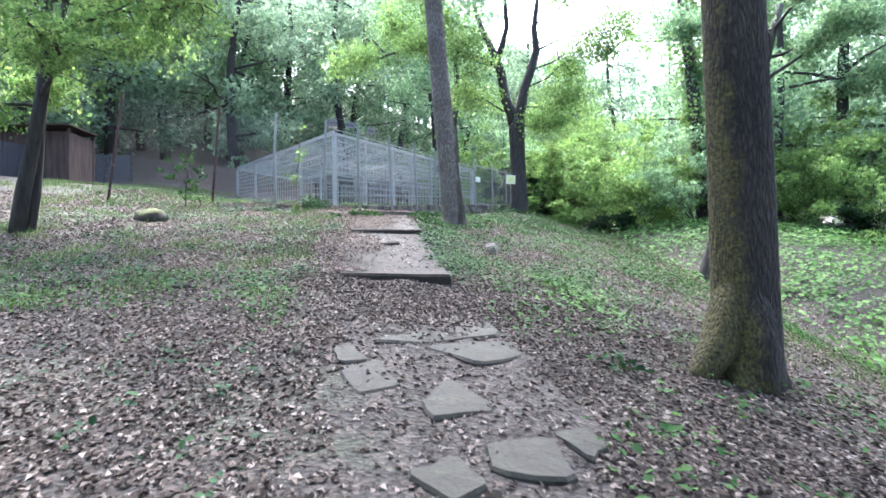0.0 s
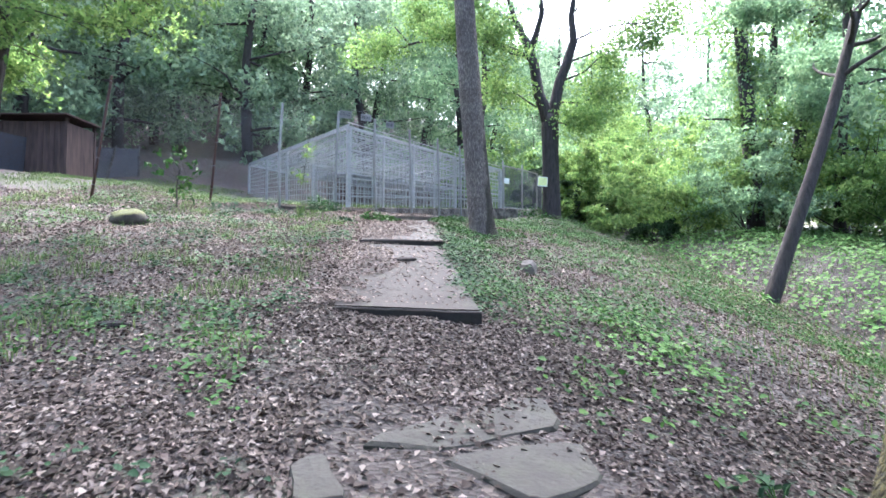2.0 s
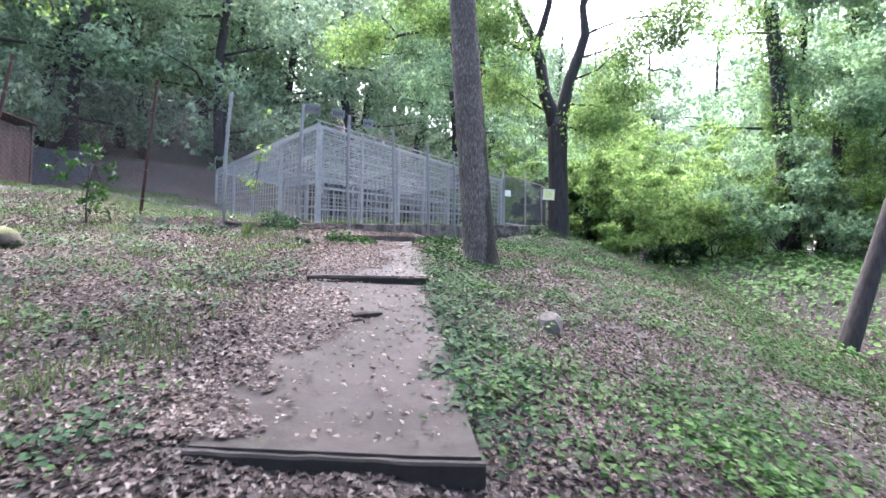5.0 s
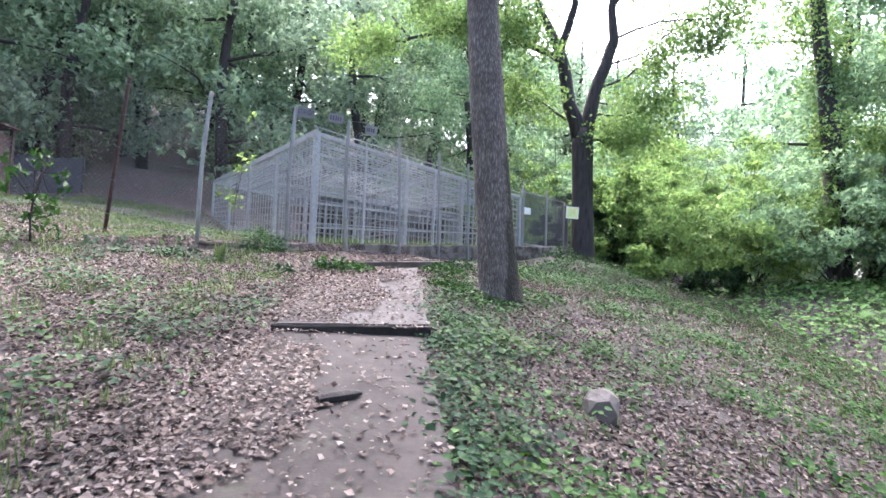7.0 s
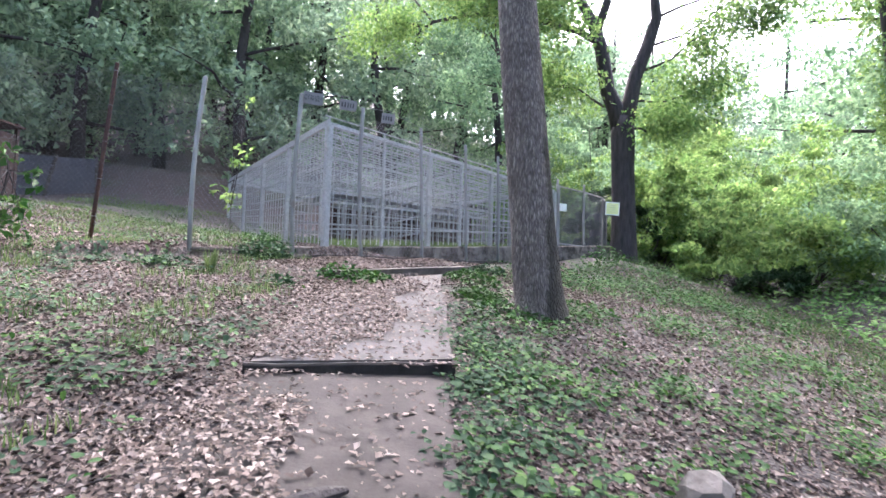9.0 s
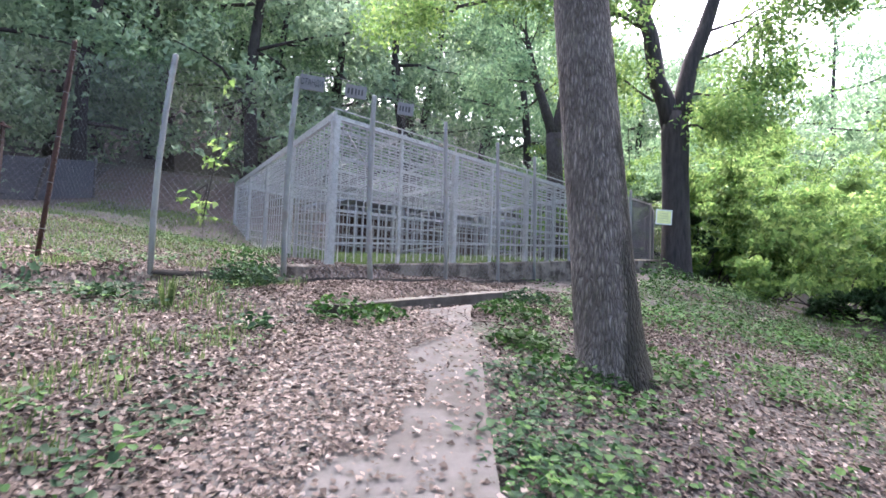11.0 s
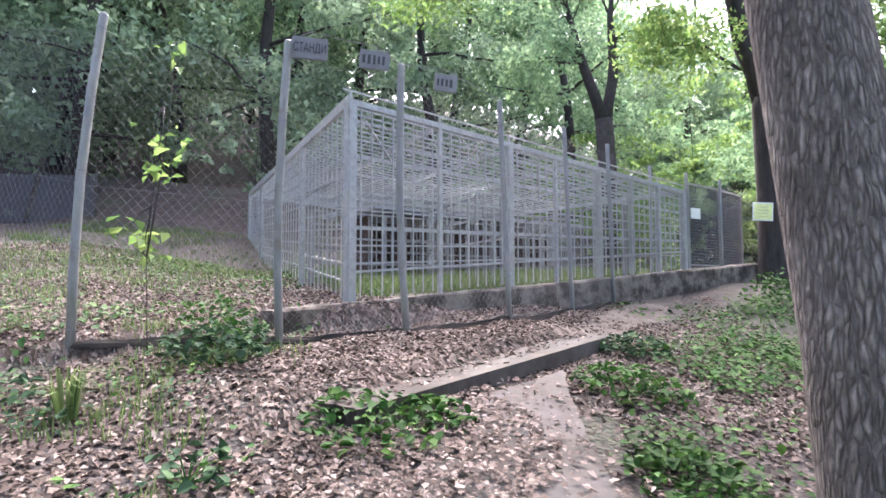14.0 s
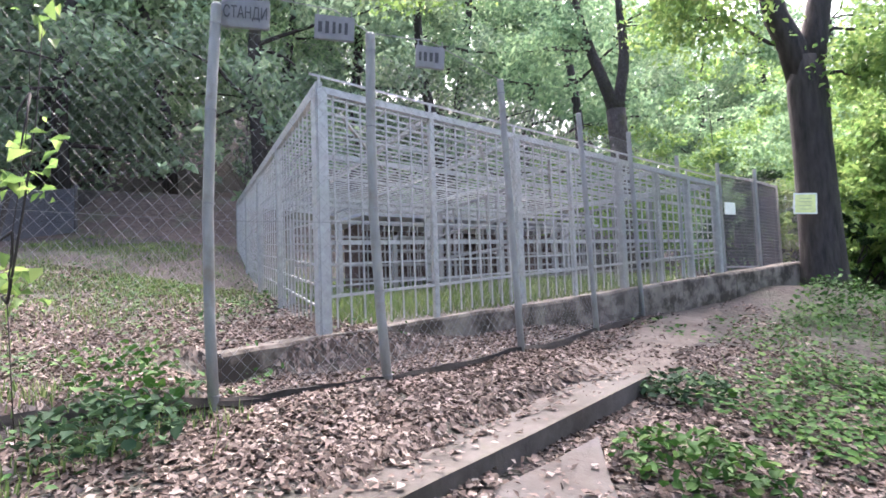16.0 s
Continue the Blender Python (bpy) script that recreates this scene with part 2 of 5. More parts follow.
def dark_bark_build(t, b):
    ridges = noise_of(t, 12, 5, 0.65, None, (1.0, 1.0, 0.2))
    t.links.new(ramp(t, ridges, [(0.3, (0.012, 0.01, 0.0095)), (0.7, (0.052, 0.043, 0.04))]), b.inputs["Base Color"])
    bump(t, b, ridges, 0.9, 0.03)


DARKBARK = material("dark_bark", dark_bark_build, 0.95)


def zinc_build(t, b):
    c = ramp(t, noise_of(t, 11, 6, 0.7), [(0.25, (0.25, 0.256, 0.25)), (0.75, (0.42, 0.428, 0.416))])
    c = mixed(t, c, (0.22, 0.17, 0.13), ramp(t, noise_of(t, 3.5, 5), [(0.6, (0, 0, 0)), (0.78, (0.5, 0.5, 0.5))]))
    t.links.new(c, b.inputs["Base Color"])
    t.links.new(ramp(t, noise_of(t, 25, 3), [(0.3, (0.42, 0.42, 0.42)), (0.7, (0.65, 0.65, 0.65))]), b.inputs["Roughness"])


ZINC = material("galvanised_steel", zinc_build, 0.5, 0.35)


def pipe_build(t, b):
    c = ramp(t, noise_of(t, 9, 6, 0.7, None, (1, 1, 0.3)), [(0.25, (0.16, 0.163, 0.158)), (0.75, (0.29, 0.293, 0.284))])
    c = mixed(t, c, (0.14, 0.09, 0.06), ramp(t, noise_of(t, 3.5, 6, 0.7), [(0.56, (0, 0, 0)), (0.74, (0.6, 0.6, 0.6))]))
    t.links.new(c, b.inputs["Base Color"])
    bump(t, b, noise_of(t, 60, 4), 0.2, 0.003)


PIPE = material("weathered_pipe", pipe_build, 0.7, 0.2)


def wire_build(t, b):
    t.links.new(ramp(t, noise_of(t, 6, 3), [(0.3, (0.14, 0.14, 0.145)), (0.7, (0.28, 0.28, 0.29))]), b.inputs["Base Color"])


WIRE = material("dull_wire", wire_build, 0.6, 0.4)


def rust_build(t, b):
    c = ramp(t, noise_of(t, 16, 7, 0.7), [(0.3, (0.022, 0.011, 0.009)), (0.6, (0.06, 0.028, 0.02)), (0.85, (0.10, 0.05, 0.033))])
    t.links.new(c, b.inputs["Base Color"])
    bump(t, b, noise_of(t, 60, 5), 0.5, 0.005)


RUST = material("rusty_steel", rust_build, 0.85, 0.2)


def plank_build(t, b):
    c = ramp(t, noise_of(t, 8, 6, 0.6, None, (1, 1, 0.15)), [(0.3, (0.03, 0.018, 0.014)), (0.7, (0.085, 0.05, 0.04))])
    t.links.new(c, b.inputs["Base Color"])


PLANK = material("brown_board", plank_build, 0.85)


def plain(name, colour, rough=0.6):
    def build(t, b):
        k = noise_of(t, 14, 5)
        c = ramp(t, k, [(0.3, tuple(v * 0.85 for v in colour)), (0.7, tuple(min(1, v * 1.1) for v in colour))])
        t.links.new(c, b.inputs["Base Color"])

    return material(name, build, rough)


SIGNYELLOW = plain("faded_yellow_sheet", (0.70, 0.72, 0.30), 0.5)
SIGNPALE = plain("pale_sheet", (0.70, 0.72, 0.66), 0.5)
BOARDGREY = plain("grey_board", (0.2, 0.2, 0.21), 0.6)
INK = plain("dark_ink", (0.05, 0.05, 0.056), 0.6)
NET = plain("dark_netting", (0.055, 0.06, 0.075), 0.8)


def earth_build(t, b):
    c = ramp(t, noise_of(t, 5, 8, 0.7), [(0.3, (0.03, 0.021, 0.017)), (0.55, (0.06, 0.042, 0.034)), (0.8, (0.1, 0.075, 0.062))])
    d = ramp(t, noise_of(t, 0.7, 5, 0.7), [(0.5, (0, 0, 0)), (0.66, (0.6, 0.6, 0.6))])
    t.links.new(mixed(t, c, (0.04, 0.055, 0.024), d), b.inputs["Base Color"])
    bump(t, b, noise_of(t, 7, 6), 0.8, 0.08)


EARTH = material("bare_earth", earth_build, 0.95)


def trodden_build(t, b):
    c = ramp(t, noise_of(t, 6, 8, 0.7), [(0.3, (0.055, 0.044, 0.036)), (0.6, (0.1, 0.083, 0.07)), (0.85, (0.15, 0.127, 0.108))])
    d = ramp(t, noise_of(t, 1.4, 5, 0.7), [(0.45, (1, 1, 1)), (0.65, (0.45, 0.42, 0.38))])
    t.links.new(mixed(t, c, d, 1.0, "MULTIPLY"), b.inputs["Base Color"])
    bump(t, b, noise_of(t, 30, 6), 0.5, 0.015)


TRODDEN = material("trodden_earth", trodden_build, 0.95)
PANEL = plain("grey_panel", (0.33, 0.35, 0.37), 0.5)


# ---- mesh helpers ----
def mesh_object(name, verts, faces, mat, parent=None, smooth=False):
    me = bpy.data.meshes.new(name)
    me.from_pydata([tuple(v) for v in verts], [], [tuple(f) for f in faces])
    me.update()
    if smooth:
        me.shade_smooth()
    me.materials.append(mat)
    ob = new(name, me)
    if parent:
        ob.parent = parent
    return ob


def part(name, bm, mat, parent=None, label="", smooth=False):
    me = bpy.data.meshes.new(name)
    bm.to_mesh(me)
    bm.free()
    if smooth:
        me.shade_smooth()
    me.materials.append(mat)
    ob = new(name, me)
    if parent:
        ob.parent = parent
    return tagged(ob, label)


def thing(name, at, label, category, group="", kind=""):
    e = new(name)
    e.location = at
    e.empty_display_size = 0.2
    return tagged(e, label, category, group, kind)


def beam(bm, a, b, wide, deep, up=Vector((0, 0, 1))):
    """A square bar from a to b."""
    a, b = Vector(a), Vector(b)
    d = (b - a).normalized()
    side = d.cross(up)
    if side.length < 1e-4:
        side = d.cross(Vector((0, 1, 0)))
    side.normalize()
    top = side.cross(d)
    ring = [[bm.verts.new(p + side * x * wide / 2 + top * y * deep / 2) for x, y in ((-1, -1), (1, -1), (1, 1), (-1, 1))] for p in (a, b)]
    for i in range(4):
        bm.faces.new((ring[0][i], ring[0][(i + 1) % 4], ring[1][(i + 1) % 4], ring[1][i]))
    bm.faces.new(ring[0][::-1])
    bm.faces.new(ring[1])


def tube(bm, pts, radii, sides=10, rough=0.0, seed=0, cap=True):
    """A round limb through the points; rough makes its outline uneven."""
    rnd = random.Random(seed)
    lobes = [(rnd.uniform(0, 6.28), rnd.uniform(0.5, 1.5)) for _ in range(3)]
    rings = []
    pts = [Vector(p) for p in pts]
    for i, p in enumerate(pts):
        d = (pts[min(i + 1, len(pts) - 1)] - pts[max(i - 1, 0)]).normalized()
        u = d.cross(Vector((0.31, 0.95, 0.05))).normalized()
        v = d.cross(u)
        ring = []
        for k in range(sides):
            a = 2 * math.pi * k / sides
            r = radii[i] * (1 + rough * (0.6 * math.sin(3 * a + lobes[0][0]) + 0.4 * math.sin(5 * a + lobes[1][0] + i * 0.4) + 0.5 * (rnd.random() - 0.5)))
            ring.append(bm.verts.new(p + r * (math.cos(a) * u + math.sin(a) * v)))
        rings.append(ring)
    for a, b in zip(rings, rings[1:]):
        for k in range(sides):
            bm.faces.new((a[k], a[(k + 1) % sides], b[(k + 1) % sides], b[k]))
    if cap:
        bm.faces.new(rings[-1])
        bm.faces.new(rings[0][::-1])


def bend(a, b, n, wob, seed):
    """n + 1 points from a to b with a natural wobble."""
    rnd = random.Random(seed)
    a, b = Vector(a), Vector(b)
    out = []
    px, py = rnd.uniform(0, 6), rnd.uniform(0, 6)
    for i in range(n + 1):
        t = i / n
        k = math.sin(math.pi * t) * wob
        out.append(a.lerp(b, t) + Vector((k * math.sin(3 * t + px), k * math.sin(4 * t + py), 0.3 * k * math.sin(5 * t + px))))
    return out


def leaves(name, centres, size, mat, seed, parent=None, flat=0.0, slim=0.55, vary=0.5, crease=1.0, drape=False, oval=False):
    """Folded two-faced leaves at the given points; flat near 1 lays them level."""
    rng = np.random.default_rng(seed)
    c = np.asarray(centres, float)
    n = len(c)
    d = rng.normal(size=(n, 3))
    d[:, 2] *= 1 - flat
    d /= np.linalg.norm(d, axis=1, keepdims=True)
    nrm = rng.normal(size=(n, 3)) * (1 - 0.75 * flat)
    nrm[:, 2] = np.abs(nrm[:, 2]) + 0.6 + 2 * flat
    side = np.cross(d, nrm)
    side /= np.linalg.norm(side, axis=1, keepdims=True)
    nrm = np.cross(side, d)
    L = size * (1 + vary * rng.uniform(-1, 1, n))[:, None]
    slim = slim * rng.uniform(0.6, 1.25, (n, 1))
    skew = d * L * rng.uniform(-0.18, 0.18, (n, 1))
    fold = crease * (0.12 + 0.2 * rng.random(n))[:, None] * L
    a, b = c - d * L / 2, c + d * L / 2 - nrm * fold * 0.5
    m = c + d * L * 0.05
    l, r = m - side * L * slim / 2 + nrm * fold + skew, m + side * L * slim / 2 + nrm * fold * 0.8 - skew
    if oval:
        low, high = c - d * L * 0.22, c + d * L * 0.2
        ring = [a, b, high - side * L * slim * 0.4 + nrm * fold * 0.7, low - side * L * slim * 0.5 + nrm * fold, low + side * L * slim * 0.5 + nrm * fold * 0.8, high + side * L * slim * 0.4 + nrm * fold * 0.6]
        corners, sides = np.array([0, 1, 2, 3, 0, 4, 5, 1]), 4
    else:
        ring, corners, sides = [a, l, b, r], np.array([0, 2, 1, 0, 3, 2]), 3
    m = len(ring)
    v = np.stack(ring, 1).reshape(-1, 3)
    if drape:
        v[:, 2] += height(*sw(v[:, 0], v[:, 1])) - np.repeat(height(*sw(c[:, 0], c[:, 1])), m)
    loops = (np.arange(n)[:, None] * m + corners).reshape(-1)
    me = bpy.data.meshes.new(name)
    me.vertices.add(m * n)
    me.vertices.foreach_set("co", v.ravel())
    me.loops.add(len(loops))
    me.loops.foreach_set("vertex_index", loops)
    me.polygons.add(2 * n)
    me.polygons.foreach_set("loop_start", np.arange(2 * n) * sides)
    me.update(calc_edges=True)
    me.materials.append(mat)
    ob = new(name, me)
    if parent:
        ob.parent = parent
    return ob


def clumps(rng, centres, radii, per, flat=0.85):
    """Points in uneven clumps, denser towards their outside."""
    out = []
    for c, r in zip(centres, radii):
        n = int(per * rng.uniform(0.7, 1.3))
        d = rng.normal(size=(n, 3))
        d /= np.linalg.norm(d, axis=1, keepdims=True)
        k = r * rng.random((n, 1)) ** 0.45
        out.append(np.asarray(c) + d * k * np.array([1, 1, flat]))
    return np.concatenate(out)


# ---- ground ----
def spaced(*runs):
    out = []
    for a, b, step in runs:
        out += list(np.arange(a, b, step))
    return np.array(out + [runs[-1][1]])


S = spaced((-90, -20, 10), (-20, -3, 1.0), (-3, 26, 0.16), (26, 40, 0.4), (40, 70, 2), (70, 260, 15))
W = spaced((-150, -30, 12), (-30, -10, 1.5), (-10, 10, 0.16), (10, 30, 1.0), (30, 150, 12))
gs, gw = np.meshgrid(S, W, indexing="ij")
gz = height(gs, gw) + grit(gs, gw)
gx, gy = xy(gs, gw)
gv = np.stack([gx, gy, gz], -1).reshape(-1, 3)
q = np.arange(len(S) * len(W)).reshape(len(S), len(W))
gf = np.stack([q[:-1, :-1], q[:-1, 1:], q[1:, 1:], q[1:, :-1]], -1).reshape(-1, 4)
ground = mesh_object("ground", gv, gf.tolist(), GROUND, None, True)
ground.data.materials.append(EARTH)
fs, fw = gs[:-1, :-1].ravel(), gw[:-1, :-1].ravel()
ground.data.polygons.foreach_set("material_index", ((fs > 31.6 + 0.5 * np.sin(fw)) & (fs < 39 + np.sin(2 * fw)) & (fw < 2.5) & (fw > -14)).astype(np.int32))
tagged(ground, "sloping woodland floor covered in brown dead leaves", "ground", "", "structure")


# trodden bare earth that runs on from the kerb along the fence
def trodden():
    verts, faces = [], []
    n, m = 60, 6
    for i in range(n + 1):
        s = 20.0 + 10.0 * i / n
        mid = 0.72 + 0.47 * (s - 20.3) - 0.012 * (s - 20.3) ** 2
        half = 0.42 + 0.09 * math.sin(3.1 * s) + 0.05 * math.sin(7.7 * s + 1)
        for j in range(m + 1):
            w = mid + half * (2 * j / m - 1)
            edge = 0.03 if j in (0, m) or i in (0, n) else 0.0
            verts.append(land(s, w, float(grit(s, w)) + 0.014 - edge))
    for i in range(n):
        for j in range(m):
            a = i * (m + 1) + j
            faces.append((a, a + 1, a + m + 2, a + m + 1))
    ob = mesh_object("earth_path", verts, faces, TRODDEN, None, True)
    tagged(ob, "pale trodden earth path along the fence", "path", "", "structure")


trodden()


# ---- path: concrete slabs, kerb, stones ----
def slab(name, corners, thick, mat, label, category, lift=0.0, worn=0.022):
    """A slab on the slope: corners (s, w, z of the top)."""
    bm = bmesh.new()
    n = 10
    top = []
    a, b, c, d = [Vector((*xy(s, w), z + lift)) for s, w, z in corners]
    rnd = random.Random(len(name))
    grid = []
    for i in range(n + 1):
        row = []
        for j in range(5):
            p = a.lerp(d, i / n).lerp(b.lerp(c, i / n), j / 4)
            edge = j in (0, 4) or i in (0, n)
            p += Vector((rnd.uniform(-1, 1), rnd.uniform(-1, 1), rnd.uniform(-0.4, 0.4))) * (worn if edge else 0.006)
            row.append((bm.verts.new(p), bm.verts.new(p - Vector((0, 0, thick)))))
        grid.append(row)
    for i in range(n):
        for j in range(4):
            bm.faces.new([grid[i][j][0], grid[i][j + 1][0], grid[i + 1][j + 1][0], grid[i + 1][j][0]])
    rim = [grid[0][j] for j in range(5)] + [grid[i][4] for i in range(1, n + 1)] + [grid[n][j] for j in range(3, -1, -1)] + [grid[i][0] for i in range(n - 1, 0, -1)]
    for p, k in zip(rim, rim[1:] + rim[:1]):
        bm.faces.new([p[0], p[1], k[1], k[0]])
    bmesh.ops.recalc_face_normals(bm, faces=bm.faces)
    return tagged(part(name, bm, mat), label, category)


def seated(rows):
    """Corners (s, w, lift) of a slab, laid on the slope."""
    return [(a, b, float(height(a, b)) + c) for a, b, c in rows]


slab("path_slab", seated([(8.84, -0.70, 0.06), (8.80, 0.80, 0.14), (13.75, 0.60, 0.05), (13.45, -0.80, 0.03)]), 0.24, SOILED, "worn concrete path slab with a dark front edge forming a step", "step")
slab("path_slab", seated([(13.42, -0.80, 0.085), (13.80, 0.62, 0.145), (18.95, 0.46, 0.05), (17.3, -0.80, 0.03)]), 0.24, CONCRETE, "worn concrete path slab with leaves on its raised front edge", "step")
slab("kerb", [(17.3, -0.84, 3.285), (20.2, 1.06, 3.51), (20.45, 0.72, 3.52), (17.54, -1.18, 3.295)], 0.4, KERB, "low concrete kerb across the top of the path", "kerb", 0.0, 0.01)


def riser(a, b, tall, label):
    """The dark face in front of a step: a = (s, w, z of its top), b the other end."""
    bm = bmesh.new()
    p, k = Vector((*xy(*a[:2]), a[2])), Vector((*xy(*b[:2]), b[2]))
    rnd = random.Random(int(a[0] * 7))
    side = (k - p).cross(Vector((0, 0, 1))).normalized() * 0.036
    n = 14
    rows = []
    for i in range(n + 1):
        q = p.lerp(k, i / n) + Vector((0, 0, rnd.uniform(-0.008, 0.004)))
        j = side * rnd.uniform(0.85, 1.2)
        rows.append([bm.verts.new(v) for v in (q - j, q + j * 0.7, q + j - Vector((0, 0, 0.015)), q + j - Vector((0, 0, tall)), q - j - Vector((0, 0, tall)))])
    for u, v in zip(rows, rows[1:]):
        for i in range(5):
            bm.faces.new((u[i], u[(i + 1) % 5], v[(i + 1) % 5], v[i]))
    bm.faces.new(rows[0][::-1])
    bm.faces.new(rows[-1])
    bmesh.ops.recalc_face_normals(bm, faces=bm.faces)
    return tagged(part("step_riser", bm, DARKBROWN), label, "step")


riser((8.80, -0.71, float(height(8.84, -0.70)) + 0.045), (8.76, 0.82, float(height(8.8, 0.8)) + 0.125), 0.24, "dark front face of the lowest concrete step")
riser((13.37, -0.84, float(height(13.42, -0.80)) + 0.07), (13.76, 0.64, float(height(13.8, 0.62)) + 0.13), 0.24, "dark front face of the middle concrete step")


def flagstone(outline, thick, label, mat=STONE, lift=0.035):
    bm = bmesh.new()
    rnd = random.Random(int(outline[0][0] * 100))
    pts = []
    n = len(outline)
    for i in range(n):
        p, k = Vector(outline[i]), Vector(outline[(i + 1) % n])
        for t in (0.12, 0.5, 0.88):
            e = p.lerp(k, t)
            pts.append((e.x + rnd.uniform(-0.018, 0.018), e.y + rnd.uniform(-0.018, 0.018)))
    top = [bm.verts.new(land(s, w, lift + rnd.uniform(0, 0.008))) for s, w in pts]
    cs, cw = sum(p[0] for p in pts) / len(pts), sum(p[1] for p in pts) / len(pts)
    low = [bm.verts.new(land(cs + (s - cs) * 1.06, cw + (w - cw) * 1.06, lift - 0.018)) for s, w in pts]
    base = [bm.verts.new(land(cs + (s - cs) * 1.05, cw + (w - cw) * 1.05, lift - thick)) for s, w in pts]
    mid = bm.verts.new(land(cs, cw, lift + 0.012))
    m = len(pts)
    for i in range(m):
        j = (i + 1) % m
        bm.faces.new((mid, top[i], top[j]))
        bm.faces.new((top[i], low[i], low[j], top[j]))
        bm.faces.new((low[i], base[i], base[j], low[j]))
    bmesh.ops.recalc_face_normals(bm, faces=bm.faces)
    return tagged(part("flagstone", bm, mat), label, "stone", "stones in the path")


for outline, label in (
    ([(3.31, 0.06), (3.55, 0.32), (3.23, 0.47), (3.02, 0.28)], "grey green flat stone set in the earth path"),
    ([(3.71, 0.53), (3.85, 0.96), (3.32, 0.96), (3.38, 0.55)], "large grey green flat stone set in the path"),
    ([(3.93, 0.99), (4.09, 1.23), (3.80, 1.30), (3.60, 1.13)], "small grey flat stone beside a larger stone"),
    ([(4.99, -0.40), (5.26, -0.12), (4.66, 0.04), (4.48, -0.26)], "grey flat stone half sunk in dead leaves"),
    ([(4.39, 0.21), (4.92, 0.44), (4.28, 0.71), (4.08, 0.25)], "pointed grey flat stone on the earth path"),
    ([(5.58, -0.52), (5.73, -0.38), (5.29, -0.21), (5.20, -0.43)], "small pale flat stone under dead leaves"),
    ([(5.75, 0.25), (6.13, 1.12), (5.66, 1.17), (5.36, 0.74)], "wide flat stone laid as a low step"),
    ([(5.90, -0.20), (6.85, 1.02), (6.38, 1.10), (5.86, 0.33)], "long flat stone laid behind another as a step"),
):
    flagstone(outline, 0.12, label, lift=0.018 if outline[0][0] > 5.3 else 0.03)


def boulder(at, size, mat, label, seed, fine=3):
    bm = bmesh.new()
    bmesh.ops.create_icosphere(bm, subdivisions=fine, radius=1)
    for v in bm.verts:
        k = 1 + 0.28 * noise.noise(v.co * 1.4 + Vector((seed, 0, 0))) + 0.1 * noise.noise(v.co * 4 + Vector((0, seed, 0)))
        v.co = Vector((v.co.x * size[0] * k, v.co.y * size[1] * k, v.co.z * size[2] * k)) + Vector(at)
    return tagged(part("rock", bm, mat, None, "", fine > 2), label, "rock")


boulder(land(14.6, -5.35, 0.04), (0.4, 0.34, 0.2), MOSS, "moss covered boulder among dead leaves", 3)
boulder(land(12.3, 1.95, 0.05), (0.17, 0.12, 0.16), ROCK, "grey angular rock standing in low ivy", 8, 2)


def stick(s, w, length, turn, r, seed, up=0.02):
    bm = bmesh.new()
    a = Vector((math.cos(turn), math.sin(turn))) * length / 2
    pts = [land(s + a.x * k, w + a.y * k, r + up) for k in (-1, -0.5, 0, 0.5, 1)]
    tube(bm, pts, [r * k for k in (0.6, 1, 1.1, 0.9, 0.4)], 7, 0.15, seed)
    return tagged(part("stick", bm, DARKBARK), "short dead branch lying on the path", "branch")


stick(11.72, 0.02, 0.34, 0.9, 0.04, 1, 0.045)
stick(11.9, -0.75, 0.5, 1.0, 0.012, 2)
stick(7.9, -2.5, 0.3, 1.6, 0.03, 3)


# ---- cage ----
C0, C1 = Vector((-18.07, 11.0)), Vector((-30.04, 12.75))
FRONT = Vector((-0.115, 1.0)).normalized()
FLEN = 7.1
C2 = C0 + FRONT * FLEN
C3 = C1 + FRONT * FLEN


def front_low(k):
    return 3.86 + 0.07 * k


def front_high(k):
    return 6.25 - 0.062 * k


cage = thing("animal_cage", (C0.x, C0.y, 3.8), "long galvanised steel bar cage on a concrete plinth", "cage")


def in_cage(ob):
    ob.parent = cage
    ob.matrix_parent_inverse = Matrix.Translation(cage.location).inverted()
    return ob


def square_post(x, y, z0, z1, size, label=""):
    bm = bmesh.new()
    beam(bm, (x, y, z0), (x, y, z1), size, size, Vector((FRONT.x, FRONT.y, 0)))
    bmesh.ops.bevel(bm, geom=[e for e in bm.edges if abs((e.verts[0].co - e.verts[1].co).z) > 0.5], offset=size * 0.12, segments=2, affect="EDGES")
    return in_cage(part("post", bm, ZINC, None, label))


def bar_between(name, a, b, wide, deep):
    bm = bmesh.new()
    beam(bm, a, b, wide, deep)
    return in_cage(part(name, bm, ZINC))


def on_front(k, z):
    p = C0 + FRONT * k
    return Vector((p.x, p.y, z))


def on_side(f, z):
    p = C0.lerp(C1, f)
    return Vector((p.x, p.y, z))


def side_low(f):
    return 3.84 + 1.2 * f


def side_high(f):
    return 6.25 + 0.58 * f


# posts along the front and the side
for k, size in ((0, 0.13), (1.35, 0.06), (2.62, 0.11), (3.6, 0.06), (4.62, 0.10), (5.5, 0.05), (6.3, 0.08), (FLEN, 0.1)):
    p = C0 + FRONT * k
    square_post(p.x, p.y, front_low(k) - 0.03, front_high(k), size)
for f in (0.265, 0.51, 0.745, 1.0):
    p = C0.lerp(C1, f)
    square_post(p.x, p.y, side_low(f) - 0.2, side_high(f), 0.085)
square_post(C3.x, C3.y, 5.0, 6.4, 0.1)
bar_between("rail", on_front(0, front_high(0)), on_front(FLEN, front_high(FLEN)), 0.07, 0.07)
bar_between("rail", on_front(0, front_low(0) + 0.33), on_front(FLEN, front_low(FLEN) + 0.33), 0.05, 0.03)
bar_between("rail", on_side(0, side_high(0)), on_side(1, side_high(1)), 0.07, 0.07)
